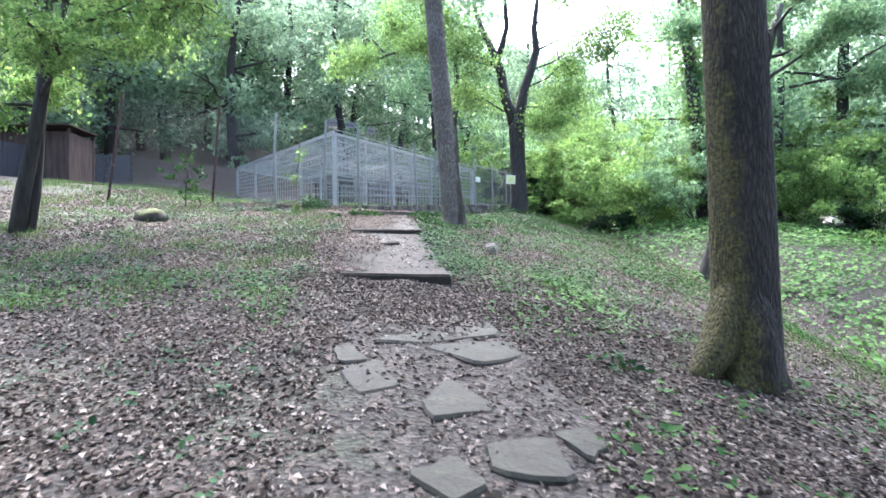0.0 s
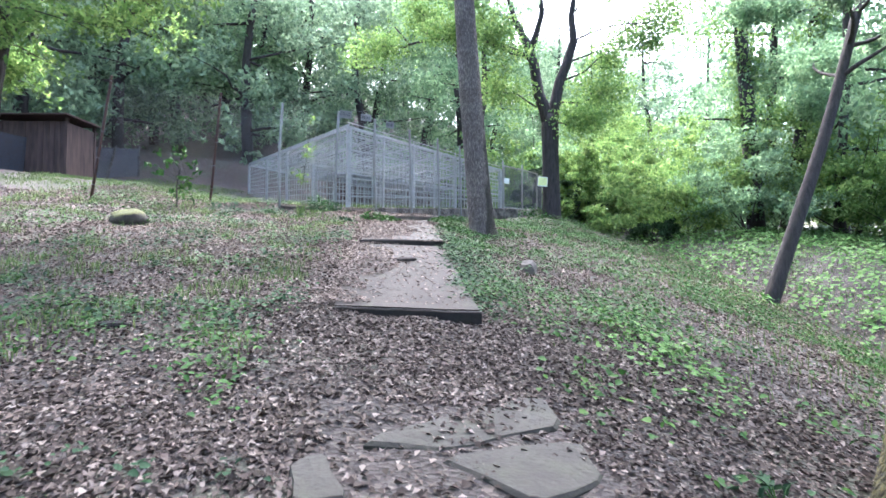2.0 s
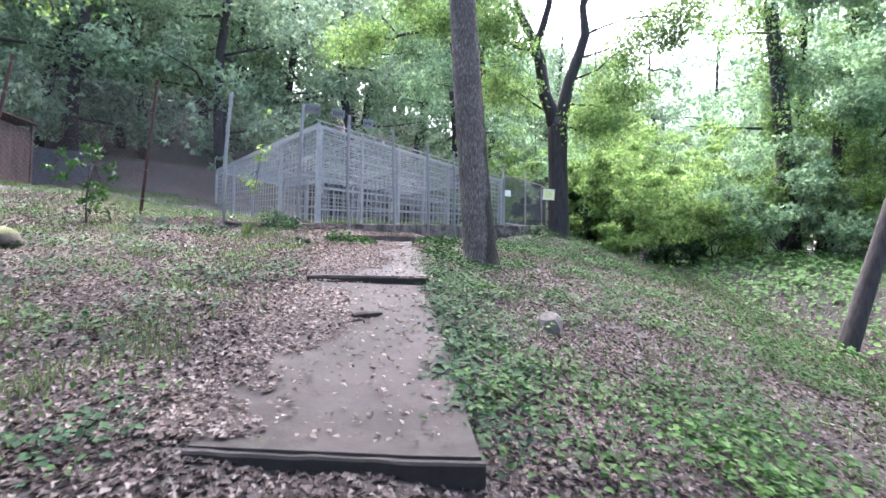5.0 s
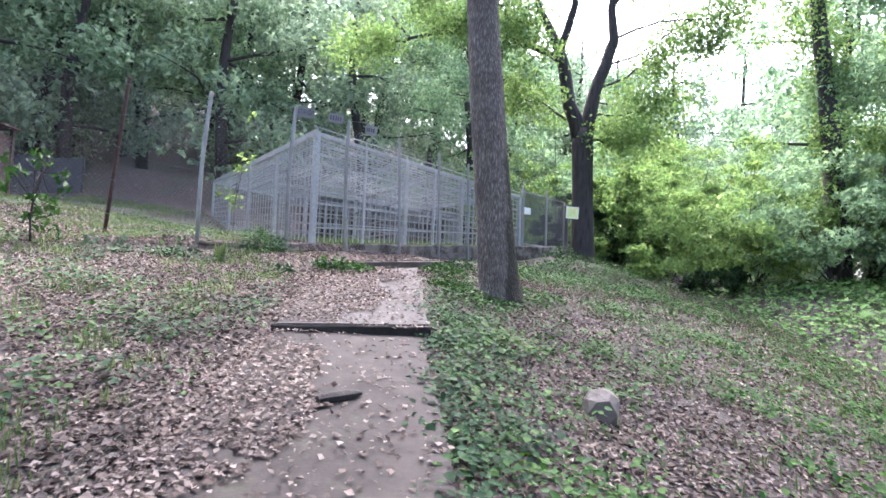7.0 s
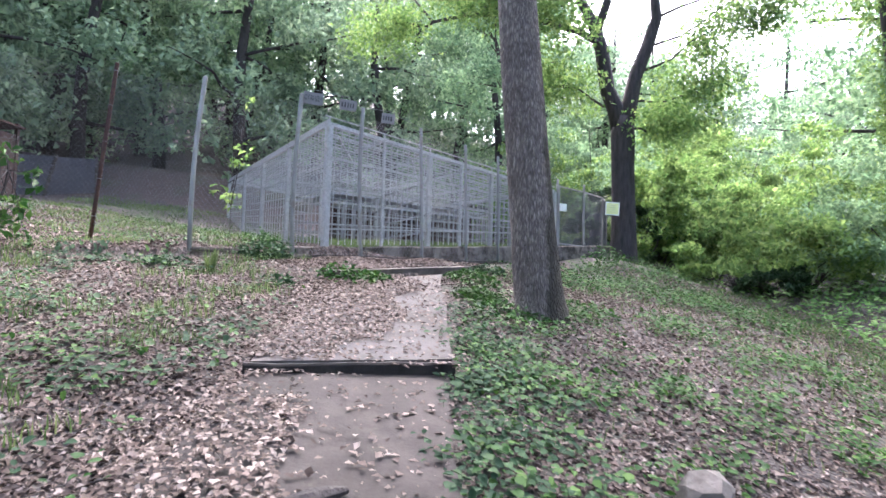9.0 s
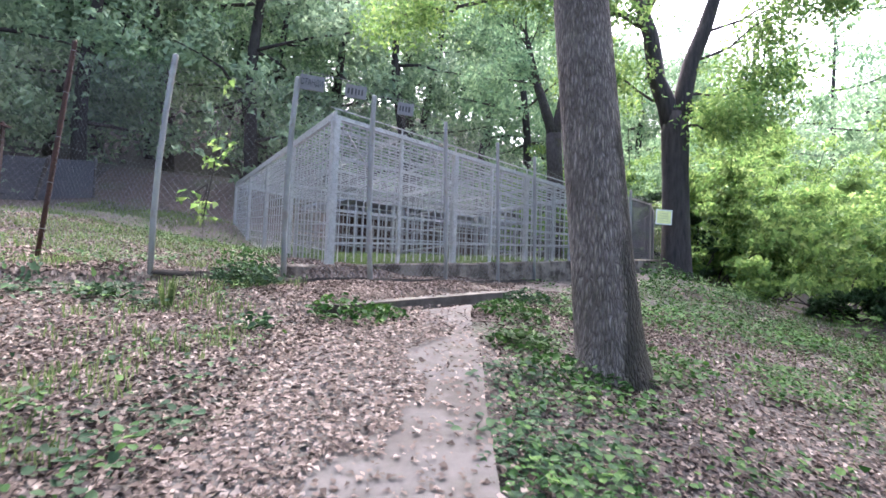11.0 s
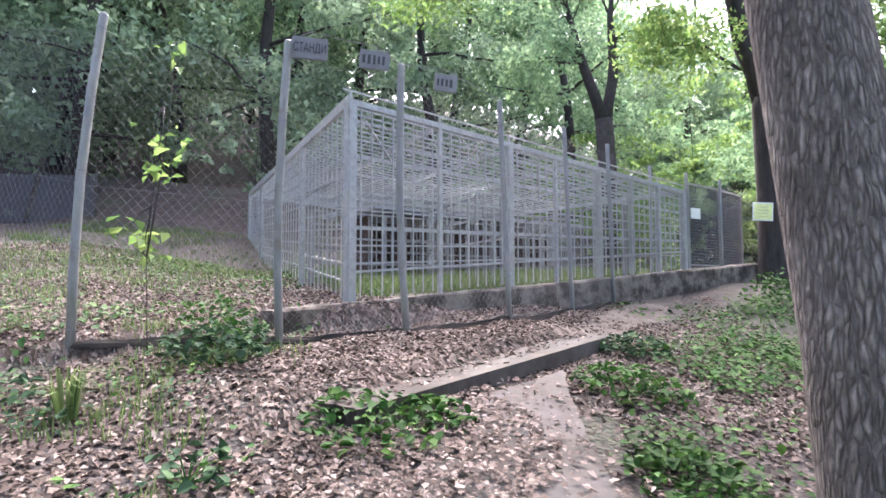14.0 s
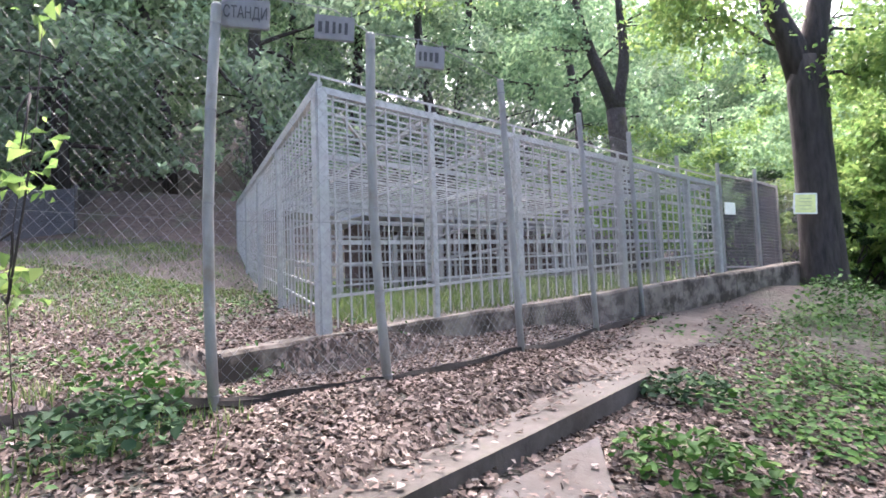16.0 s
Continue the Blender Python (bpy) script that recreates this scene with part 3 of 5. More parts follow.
bar_between("rail", (C3.x, C3.y, 6.4), on_side(1, side_high(1)), 0.07, 0.07)
bar_between("rail", (C3.x, C3.y, 6.4), on_front(FLEN, front_high(FLEN)), 0.07, 0.07)
for i in range(6):
    t = i / 5
    bar_between("rail", on_front(0.05, front_high(0) + 0.10) + Vector((-0.1, 0, 0)) if i == 0 else on_front(FLEN * t, front_high(FLEN * t) + 0.04), Vector((C1.x, C1.y, 0)).lerp(Vector((C3.x, C3.y, 0)), t) + Vector((0, 0, 6.83 - 0.43 * t)), 0.05, 0.05)

# a thin pipe carried above the roof edge on short stubs, and angle iron at the corner
bar_between("edge_pipe", on_front(-0.1, front_high(0) + 0.15), on_front(FLEN, front_high(FLEN) + 0.13), 0.02, 0.02)
bar_between("edge_pipe", on_side(0.002, side_high(0) + 0.07), on_side(1, side_high(1) + 0.07), 0.05, 0.06)
for k in (0.0, 1.35, 2.62, 4.62, 6.3):
    bar_between("stub", on_front(k, front_high(k)), on_front(k, front_high(k) + 0.15), 0.025, 0.025)
for k in (0.3, 2.2, 3.4):
    bar_between("brace", on_front(k, front_high(k) - 0.12) + Vector((-0.2, 0, 0)), on_front(k + 1.1, front_high(k + 1.1) - 0.32) + Vector((-1.4, 0, 0)), 0.03, 0.03)

# upright and cross bars of the front, one by one
k = 0.15
while k < FLEN:
    bar_between("bar", on_front(k, front_low(k) + 0.02), on_front(k, front_high(k)), 0.016, 0.016)
    k += 0.155
for i in range(2, 11):
    t = i / 11
    bar_between("cross_bar", on_front(0, front_low(0) + (front_high(0) - front_low(0)) * t) + Vector((-0.024, 0, 0)), on_front(FLEN, front_low(FLEN) + (front_high(FLEN) - front_low(FLEN)) * t) + Vector((-0.022, 0, 0)), 0.02, 0.022 if i % 4 else 0.045)
# the side
f = 0.012
while f < 1:
    bar_between("bar", on_side(f, side_low(f) - 0.05), on_side(f, side_high(f)), 0.016, 0.016)
    f += 0.0235
for i in range(1, 11):
    t = i / 11
    bar_between("cross_bar", on_side(0, side_low(0) + (side_high(0) - side_low(0)) * t) + Vector((0, 0.024, 0)), on_side(1, side_low(1) + (side_high(1) - side_low(1)) * t) + Vector((0, 0.022, 0)), 0.02, 0.02)

# roof grid
roof_bm = bmesh.new()
A3, B3 = Vector((C0.x, C0.y, 6.27)), Vector((C1.x, C1.y, 6.85))
D3, E3 = Vector((C2.x, C2.y, front_high(FLEN))), Vector((C3.x, C3.y, 6.42))
n = 44
for i in range(1, n):
    t = i / n
    beam(roof_bm, A3.lerp(B3, t), D3.lerp(E3, t), 0.016, 0.02)
n = 16
for i in range(1, n):
    t = i / n
    beam(roof_bm, A3.lerp(D3, t) + Vector((0, 0, 0.024)), B3.lerp(E3, t) + Vector((0, 0, 0.024)), 0.016, 0.016)
roof = in_cage(part("roof_grid", roof_bm, ZINC, None, "open steel roof grid"))
roof["kind"] = "stuff"


def inner_panel(a, b, z0, z1, step, cross, name, label):
    """A barred partition inside the cage."""
    bm = bmesh.new()
    a, b = Vector(a), Vector(b)
    L = (b - a).length
    m = int(L / step)
    for i in range(m + 1):
        p = a.lerp(b, i / m)
        wide = 0.07 if i in (0, m) or i % 9 == 0 else 0.02
        beam(bm, (p.x, p.y, z0), (p.x, p.y, z1), wide, wide)
    for j in range(cross + 1):
        z = z0 + (z1 - z0) * j / cross
        beam(bm, (a.x, a.y, z), (b.x, b.y, z), 0.035, 0.035)
    # Darker steel than the outer bars: the shade inside is put into the colour.
    return in_cage(part(name, bm, PIPE, None, label))


def inside(k, d):
    """k along the front, d into the cage."""
    p = C0 + FRONT * k + (C1 - C0).normalized() * d
    return Vector((p.x, p.y))


inner_panel(inside(0.2, 3.4), inside(6.9, 3.4), 4.0, 5.35, 0.16, 6, "partition", "low barred inner partition")
inner_panel(inside(2.7, 0.1), inside(2.7, 3.4), 4.0, 5.5, 0.3, 4, "partition", "low barred inner partition")
inner_panel(inside(5.4, 0.1), inside(5.4, 3.4), 4.1, 5.5, 0.3, 4, "partition", "low barred inner partition")
inner_panel(inside(2.0, 3.35), inside(2.9, 3.35), 4.0, 5.15, 0.12, 5, "gate", "small barred inner gate")
bar_between("rail", Vector((*inside(0, 3.4), 5.62)), Vector((*inside(FLEN, 3.4), 5.62)), 0.05, 0.05)
for k in (1.0, 2.7, 4.4, 6.2):
    p = inside(k, 3.4)
    square_post(p.x, p.y, 3.95, 5.5, 0.08)

# the roofed sleeping den behind the inner partition, open towards it
den = thing("sleeping_den", (*inside(3.6, 5.0), 4.3), "low dark board den with a flat sheet roof inside the cage", "shelter")


def in_den(name, bm, mat, label=""):
    o = part(name, bm, mat, den, label)
    o.matrix_parent_inverse = Matrix.Translation(den.location).inverted()


a, b = inside(1.6, 5.4), inside(6.9, 5.4)
for i in range(30):
    p, r = a.lerp(b, i / 30), a.lerp(b, (i + 0.94) / 30)
    bm = bmesh.new()
    beam(bm, ((p.x + r.x) / 2, (p.y + r.y) / 2, 4.0), ((p.x + r.x) / 2, (p.y + r.y) / 2, 5.46), (r - p).length, 0.04, Vector((1, 0, 0)))
    in_den("board", bm, PLANK)
for k in (1.6, 6.9):
    bm = bmesh.new()
    a, b = inside(k, 4.2), inside(k, 5.35)
    beam(bm, (a.x, a.y, 4.75), (b.x, b.y, 4.75), 0.05, 1.42)
    in_den("side_wall", bm, PLANK)
bm = bmesh.new()
beam(bm, Vector((*inside(1.2, 4.6), 5.52)), Vector((*inside(7.0, 4.6), 5.52)), 2.2, 0.05)
in_den("roof", bm, PANEL, "pale grey sheet roof")

trough = thing("water_trough", (*inside(3.6, 1.6), 3.86), "pale blue shallow trough on the grass in the cage", "trough")
bm = bmesh.new()
a, b = inside(3.0, 1.6), inside(4.6, 1.6)
beam(bm, (a.x, a.y, 3.98), (b.x, b.y, 4.02), 0.5, 0.16)
basin = part("basin", bm, plain("pale_blue_plastic", (0.45, 0.60, 0.66), 0.4), trough)
basin.matrix_parent_inverse = Matrix.Translation(trough.location).inverted()

# plinth under the cage front, and its free end
def wall_run(name, a, b, za, zb, deep, wide, label):
    bm = bmesh.new()
    a, b = Vector(a), Vector(b)
    n = max(3, int((b - a).length / 0.35))
    side = Vector((b.y - a.y, a.x - b.x)).normalized() * wide / 2
    rnd = random.Random(int(a.x * 10))
    rows = []
    for i in range(n + 1):
        p, z = a.lerp(b, i / n), za + (zb - za) * i / n
        j = [rnd.uniform(-0.012, 0.012) for _ in range(4)]
        rows.append([bm.verts.new(v) for v in (
            (p.x + side.x + j[0], p.y + side.y, z - deep), (p.x + side.x + j[1], p.y + side.y, z - 0.03 + j[2]), (p.x + side.x * 0.86, p.y + side.y * 0.86, z + j[2]),
            (p.x - side.x * 0.86, p.y - side.y * 0.86, z + j[3]), (p.x - side.x, p.y - side.y, z - 0.03), (p.x - side.x, p.y - side.y, z - deep))])
    for p, k in zip(rows, rows[1:]):
        for i in range(5):
            bm.faces.new((p[i], p[i + 1], k[i + 1], k[i]))
    bm.faces.new(rows[0][::-1])
    bm.faces.new(rows[-1])
    bmesh.ops.recalc_face_normals(bm, faces=bm.faces)
    return part(name, bm, PLINTH, None, label)


plinth = thing("plinth", (C0.x, C0.y, 3.8), "stained concrete plinth in cast lengths under the cage front", "wall")
run = [(C0 + Vector((0.07, -0.15)), 3.83)] + [(C0 + FRONT * k + Vector((0.07, 0.0)), 3.83 + 0.073 * k) for k in (2.3, 4.7, 7.2, 9.7)]
for (a, za), (b, zb) in zip(run, run[1:]):
    gap = (b - a).normalized() * 0.006
    o = wall_run("cast_length", a + gap, b - gap, za, zb, 0.9, 0.30, "")
    o.parent, o.matrix_parent_inverse = plinth, Matrix.Translation(plinth.location).inverted()
o = wall_run("rough_end", (-17.62, 9.90), (-17.97, 10.84), 3.775, 3.825, 0.7, 0.24, "dark broken end length")
o.parent, o.matrix_parent_inverse = plinth, Matrix.Translation(plinth.location).inverted()

# grass inside the cage stands on a level bed
bm = bmesh.new()
bed = [Vector((*inside(0.1, 0.25), 3.82)), Vector((*inside(FLEN, 0.25), 4.30)), Vector((*inside(FLEN, 11.5), 4.7)), Vector((*inside(0.1, 11.5), 4.6))]
vs = [bm.verts.new(v) for v in bed] + [bm.verts.new(v - Vector((0, 0, 1.5))) for v in bed]
bm.faces.new(vs[:4])
for i in range(4):
    bm.faces.new((vs[i], vs[4 + i], vs[4 + (i + 1) % 4], vs[(i + 1) % 4]))
bmesh.ops.recalc_face_normals(bm, faces=bm.faces)
tagged(part("cage_bed", bm, GROUND), "level earth bed inside the cage", "ground", "", "structure")


# netted aviary that carries on from the cage's end
aviary = thing("aviary", (*inside(FLEN + 0.3, 0.2), 4.1), "dark netted aviary joined to the end of the cage", "aviary")


def in_aviary(name, bm, mat, label=""):
    o = part(name, bm, mat, aviary, label)
    o.matrix_parent_inverse = Matrix.Translation(aviary.location).inverted()
    return o


stops = [(FLEN + 0.3, 0.1), (FLEN + 1.5, 0.15), (FLEN + 2.7, 0.35), (FLEN + 3.7, 1.0), (FLEN + 4.6, 2.0), (FLEN + 5.4, 3.2)]
for (k, d), (k1, d1) in zip(stops, stops[1:]):
    a, b = inside(k, d), inside(k1, d1)
    for z in (4.45, 6.02):
        bm = bmesh.new()
        beam(bm, (a.x, a.y, z), (b.x, b.y, z), 0.04, 0.04)
        in_aviary("rail", bm, PIPE)
    bm = bmesh.new()
    n = int((b - a).length / 0.055)
    for i in range(n):
        q = a.lerp(b, i / n)
        beam(bm, (q.x, q.y, 4.05), (q.x, q.y, 6.0), 0.012, 0.006)
    for j in range(34):
        z = 4.1 + 1.9 * j / 33
        beam(bm, (a.x, a.y, z), (b.x, b.y, z), 0.006, 0.012)
    in_aviary("net_panel", bm, NET)
for k, d in stops:
    p = inside(k, d)
    bm = bmesh.new()
    tube(bm, [(p.x, p.y, 3.8), (p.x, p.y, 6.05)], [0.035, 0.035], 10)
    in_aviary("pole", bm, PIPE)
bm = bmesh.new()
p = inside(FLEN + 0.3, -0.06)
beam(bm, (p.x + 0.02, p.y - 0.12, 5.42), (p.x + 0.02, p.y + 0.14, 5.42), 0.02, 0.2)
in_aviary("plate", bm, SIGNPALE, "small blank pale plate")


# ---- fence ----
def fence_post(base, top, r, mat, label):
    """A pipe with a cap and a few wire ties."""
    base, top = Vector(base), Vector(top)
    e = thing("fence_post", base, label, "fence post", "posts of the wire fence")
    d = top - base
    side = Vector((d.y, -d.x, 0))
    bm = bmesh.new()
    pts = [base + d * t + Vector((0.0, -1, 0)) * 0.05 * math.sin(math.pi * t) * (1 if r == 0.036 else 0) for t in (-0.05, 0.25, 0.5, 0.75, 0.992, 0.996, 1.0)]
    tube(bm, pts, [r] * 6 + [r * 0.85], 12)
    pipe = part("pipe", bm, mat, e, "", True)
    pipe.matrix_parent_inverse = Matrix.Translation(base).inverted()
    for t in (0.08, 0.3, 0.52, 0.74, 0.95):
        bm = bmesh.new()
        p = pts[0].lerp(pts[-1], (t + 0.05) / 1.05) + Vector((0, -1, 0)) * 0.05 * math.sin(math.pi * t) * (1 if r == 0.036 else 0)
        u = d.normalized() * 0.004
        tube(bm, [p - u, p + u], [r * 1.14] * 2, 10)
        tie = part("wire_tie", bm, WIRE, e)
        tie.matrix_parent_inverse = Matrix.Translation(base).inverted()
    return e


POSTS = {
    "A": ((-16.56, 8.14, 3.46), (-16.80, 8.30, 6.25)),
    "B": ((-16.47, 9.70, 3.36), (-16.46, 9.74, 6.20)),
    "C": ((-16.36, 10.89, 3.40), (-16.39, 10.83, 6.16)),
    "D": ((-16.86, 12.46, 3.58), (-16.91, 12.38, 6.18)),
    "E": ((-17.72, 14.20, 3.62), (-17.78, 14.14, 6.29)),
    "F": ((-18.36, 15.66, 3.74), (-18.40, 15.62, 6.35)),
    "G": ((-18.78, 17.05, 3.80), (-18.78, 17.05, 6.20)),
    "H": ((-18.95, 18.25, 3.90), (-18.95, 18.25, 6.20)),
    "I": ((-19.08, 19.45, 3.95), (-19.08, 19.45, 6.20)),
    "J": ((-19.25, 21.0, 4.0), (-19.25, 21.0, 6.20)),
}
for key, (base, top) in POSTS.items():
    fence_post(base, top, 0.036 if key in "ABC" else 0.032, PIPE, "leaning grey steel fence post" if key in "AB" else "grey galvanised steel fence post")
RUSTY = [((-18.47, 7.08, 3.88), (-18.47, 7.30, 6.70)), ((-18.68, 4.34, 3.75), (-18.9, 4.75, 6.75))]
for base, top in RUSTY:
    fence_post(base, top, 0.034, RUST, "rust brown steel fence post")


def mesh_net(a0, a1, b0, b1, pitch, r, low=0.03):
    """Chain-link between two posts: crossing slanted wires and three line wires."""
    a0, a1, b0, b1 = map(Vector, (a0, a1, b0, b1))
    L, H = (b0 - a0).length, 2.6
    verts, faces = [], []

    def at(x, y):
        return a0.lerp(b0, x / L).lerp(a1.lerp(b1, x / L), y / H)

    out = (b0 - a0).cross(a1 - a0).normalized()

    def wire(p, k, rr):
        d = (k - p).normalized()
        s1 = d.cross(out).normalized() * rr
        s2 = out * rr
        i = len(verts)
        for e in (p, k):
            verts.extend([e + s1, e - 0.5 * s1 + 0.87 * s2, e - 0.5 * s1 - 0.87 * s2])
        for j in range(3):
            faces.append((i + j, i + (j + 1) % 3, i + 3 + (j + 1) % 3, i + 3 + j))

    y0, y1 = low, 2.45
    c = y0 - L
    while c < y1:
        xa, ya = max(0, y0 - c), max(c, y0)
        xb = min(L, y1 - c)
        if xb > xa:
            wire(at(xa, ya), at(xb, c + xb), r)
            wire(at(L - xa, ya), at(L - xb, c + xb), r)
        c += pitch * 1.414
    for y in (0.1, 1.25, 2.45):
        wire(at(0, y), at(L, y), r * 1.5)
    ob = mesh_object("chain_link", verts, faces, WIRE)
    return tagged(ob, "fine diamond wire mesh stretched between fence posts", "wire mesh", "panels of wire mesh")


order = [RUSTY[1], RUSTY[0], *POSTS.values()]
for p, k in zip(order, order[1:]):
    mesh_net(p[0], p[1], k[0], k[1], 0.062, 0.0011)


for p, k in zip(list(POSTS.values()), list(POSTS.values())[1:6]):
    bm = bmesh.new()
    a, b = Vector(p[0]), Vector(k[0])
    pts = []
    for i in range(9):
        q = a.lerp(b, i / 8)
        q.z = float(height(*sw(q.x, q.y))) + 0.015
        pts.append(q)
    tube(bm, pts, [0.028, 0.04, 0.03, 0.045, 0.035, 0.04, 0.03, 0.045, 0.03], 7, 0.3, 5)
    tagged(part("soil_ridge", bm, DARKBROWN), "dark ridge of soil along the fence foot", "soil", "soil along the fence")


def board(mid, wide, tall, turn, label, word=""):
    """A grey board with unreadable dark writing, hung by two wires from the fence's top wire."""
    e = thing("hanging_board", mid, label, "sign", "boards over the fence")
    m = Matrix.Translation(mid) @ pose(0, 0, 0, 4, 3, turn)
    bm = bmesh.new()
    bmesh.ops.create_cube(bm, size=1)
    for v in bm.verts:
        v.co = m @ Vector((v.co.x * wide, v.co.y * 0.03, v.co.z * tall))
    bmesh.ops.bevel(bm, geom=bm.edges[:], offset=0.006, segments=2, affect="EDGES")
    o = part("panel", bm, BOARDGREY, e)
    o.matrix_parent_inverse = Matrix.Translation(mid).inverted()
    rnd = random.Random(int(mid[1] * 10))
    if word:
        text = bpy.data.curves.new("word", "FONT")
        text.body, text.align_x, text.align_y, text.size, text.extrude = word, "CENTER", "CENTER", 0.1, 0.002
        ob = new("word", text)
        flat = bpy.data.meshes.new_from_object(ob.evaluated_get(bpy.context.evaluated_depsgraph_get()))
        bpy.data.objects.remove(ob)
        flat.transform(m @ Matrix.Translation((0, -0.018, 0)) @ Matrix.Rotation(radians(90), 4, "X") @ Matrix.Diagonal((0.68, 1.15, 1, 1)))
        flat.materials.clear()
        flat.materials.append(INK)
        o = new("lettering", flat)
        o.parent = e
        o.matrix_parent_inverse = Matrix.Translation(mid).inverted()
    x = -wide * 0.36 if not word else wide
    while x < wide * 0.36:
        bw = rnd.uniform(0.018, 0.03)
        bm = bmesh.new()
        bmesh.ops.create_cube(bm, size=1)
        hh = tall * rnd.uniform(0.38, 0.5)
        for v in bm.verts:
            v.co = m @ Vector((x + v.co.x * bw, -0.017 + v.co.y * 0.003, v.co.z * hh))
        o = part("letter_bar", bm, INK, e)
        o.matrix_parent_inverse = Matrix.Translation(mid).inverted()
        x += bw + 0.022
    for sx in (-1, 1):
        bm = bmesh.new()
        p = m @ Vector((sx * wide * 0.42, 0, tall / 2))
        beam(bm, p, p + Vector((0, 0, 0.05)), 0.006, 0.006)
        o = part("hanger", bm, WIRE, e)
        o.matrix_parent_inverse = Matrix.Translation(mid).inverted()


board((-16.43, 9.925, 6.15), 0.32, 0.20, 70, "grey board with dark worn letters at a leaning post", "\u0421\u0422\u0410\u041d\u0414\u0418")
board((-16.42, 10.56, 6.16), 0.29, 0.18, 72, "grey board with dark worn letters over the fence")
board((-16.50, 11.40, 6.10), 0.24, 0.18, 76, "small grey board with dark letters over the fence")
bm = bmesh.new()
for p, k in ((POSTS["B"][1], (-16.43, 9.925, 6.30)), ((-16.43, 9.925, 6.30), (-16.42, 10.56, 6.30)), ((-16.42, 10.56, 6.30), POSTS["C"][1]), (POSTS["C"][1], (-16.50, 11.40, 6.24)), ((-16.50, 11.40, 6.24), POSTS["D"][1])):
    beam(bm, p, k, 0.006, 0.006)
tagged(part("top_wire", bm, WIRE), "thin wire strung between the post tops", "wire")

# netted far fence
FAR = [(-33.6, 8.83), (-31.5, 7.1), (-29.8, 5.0), (-28.0, 2.4), (-26.0, -0.8)]
tops = []
for i, (x, y) in enumerate(FAR):
    s, w = sw(x, y)
    b = land(s, w, -0.05)
    tops.append((b, b + Vector((0.12 * (i % 2), 0.3 * (i % 2), 1.45))))
    e = fence_post(b, tops[-1][1], 0.06, CONCRETE, "short pale concrete fence post in the far fence")
    e["group"] = "posts of the far fence"
for p, k in zip(tops, tops[1:]):
    bm = bmesh.new()
    n = 60
    for i in range(n + 1):
        t = i / n
        a, b = p[0].lerp(k[0], t), p[1].lerp(k[1], t)
        beam(bm, a.lerp(b, 0.05), a.lerp(b, 0.93), 0.028, 0.006)
    for j in range(22):
        t = 0.06 + 0.87 * j / 21
        beam(bm, p[0].lerp(p[1], t), k[0].lerp(k[1], t), 0.006, 0.022)
    tagged(part("netting", bm, NET), "dark woven netting on the far fence", "netting", "panels of netting")


# ---- trees ----
def tree(name, trunk, limbs, crown, leaf_size, mat, bark, seed, label, rough=0.06, sides=20, flare=0.0, category="tree", flat=0.85):
    """trunk: (points, radii); limbs: lists of (points, radii); crown: centres, radii, leaves a clump."""
    base = Vector(trunk[0][0])
    e = thing(name, base, label, category)
    inv = Matrix.Translation(base).inverted()
    bm = bmesh.new()
    tube(bm, trunk[0], trunk[1], sides, rough, seed)
    if flare:
        for v in bm.verts:
            h = v.co.z - base.z - 0.2
            d = Vector((v.co.x - base.x, v.co.y - base.y, 0))
            a = math.atan2(d.y, d.x)
            k = math.exp(-max(h, 0) / 0.28) * (0.55 + 0.45 * math.sin(3 * a + seed) + 0.25 * math.sin(5 * a + 2))
            v.co += d.normalized() * flare * max(k, 0)
    o = part("trunk", bm, bark, e, "", True)
    o.matrix_parent_inverse = inv
    for i, (pts, radii) in enumerate(limbs):
        bm = bmesh.new()
        tube(bm, pts, radii, 9, rough, seed + i)
        o = part("limb", bm, bark, e, "", True)
        o.matrix_parent_inverse = inv
    if crown:
        rng = np.random.default_rng(seed)
        o = leaves("crown", clumps(rng, *crown, flat), leaf_size, mat, seed, e)
        o.matrix_parent_inverse = inv
    return e


def twigs(start, direction, n, length, seed, r=0.03):
    """Side branches fanning out from a limb's end, and the clump centres at their ends."""
    rnd = random.Random(seed)
    limbs, ends = [], []
    for i in range(n):
        d = (Vector(direction) + Vector((rnd.uniform(-1, 1), rnd.uniform(-1, 1), rnd.uniform(-0.5, 0.6))) * 0.8).normalized()
        L = length * rnd.uniform(0.6, 1.2)
        pts = bend(start, Vector(start) + d * L, 5, 0.18, seed + i)
        limbs.append((pts, [r * k for k in (1, 0.8, 0.6, 0.45, 0.3, 0.15)]))
        ends += [pts[3], pts[4], pts[5]]
    return limbs, ends


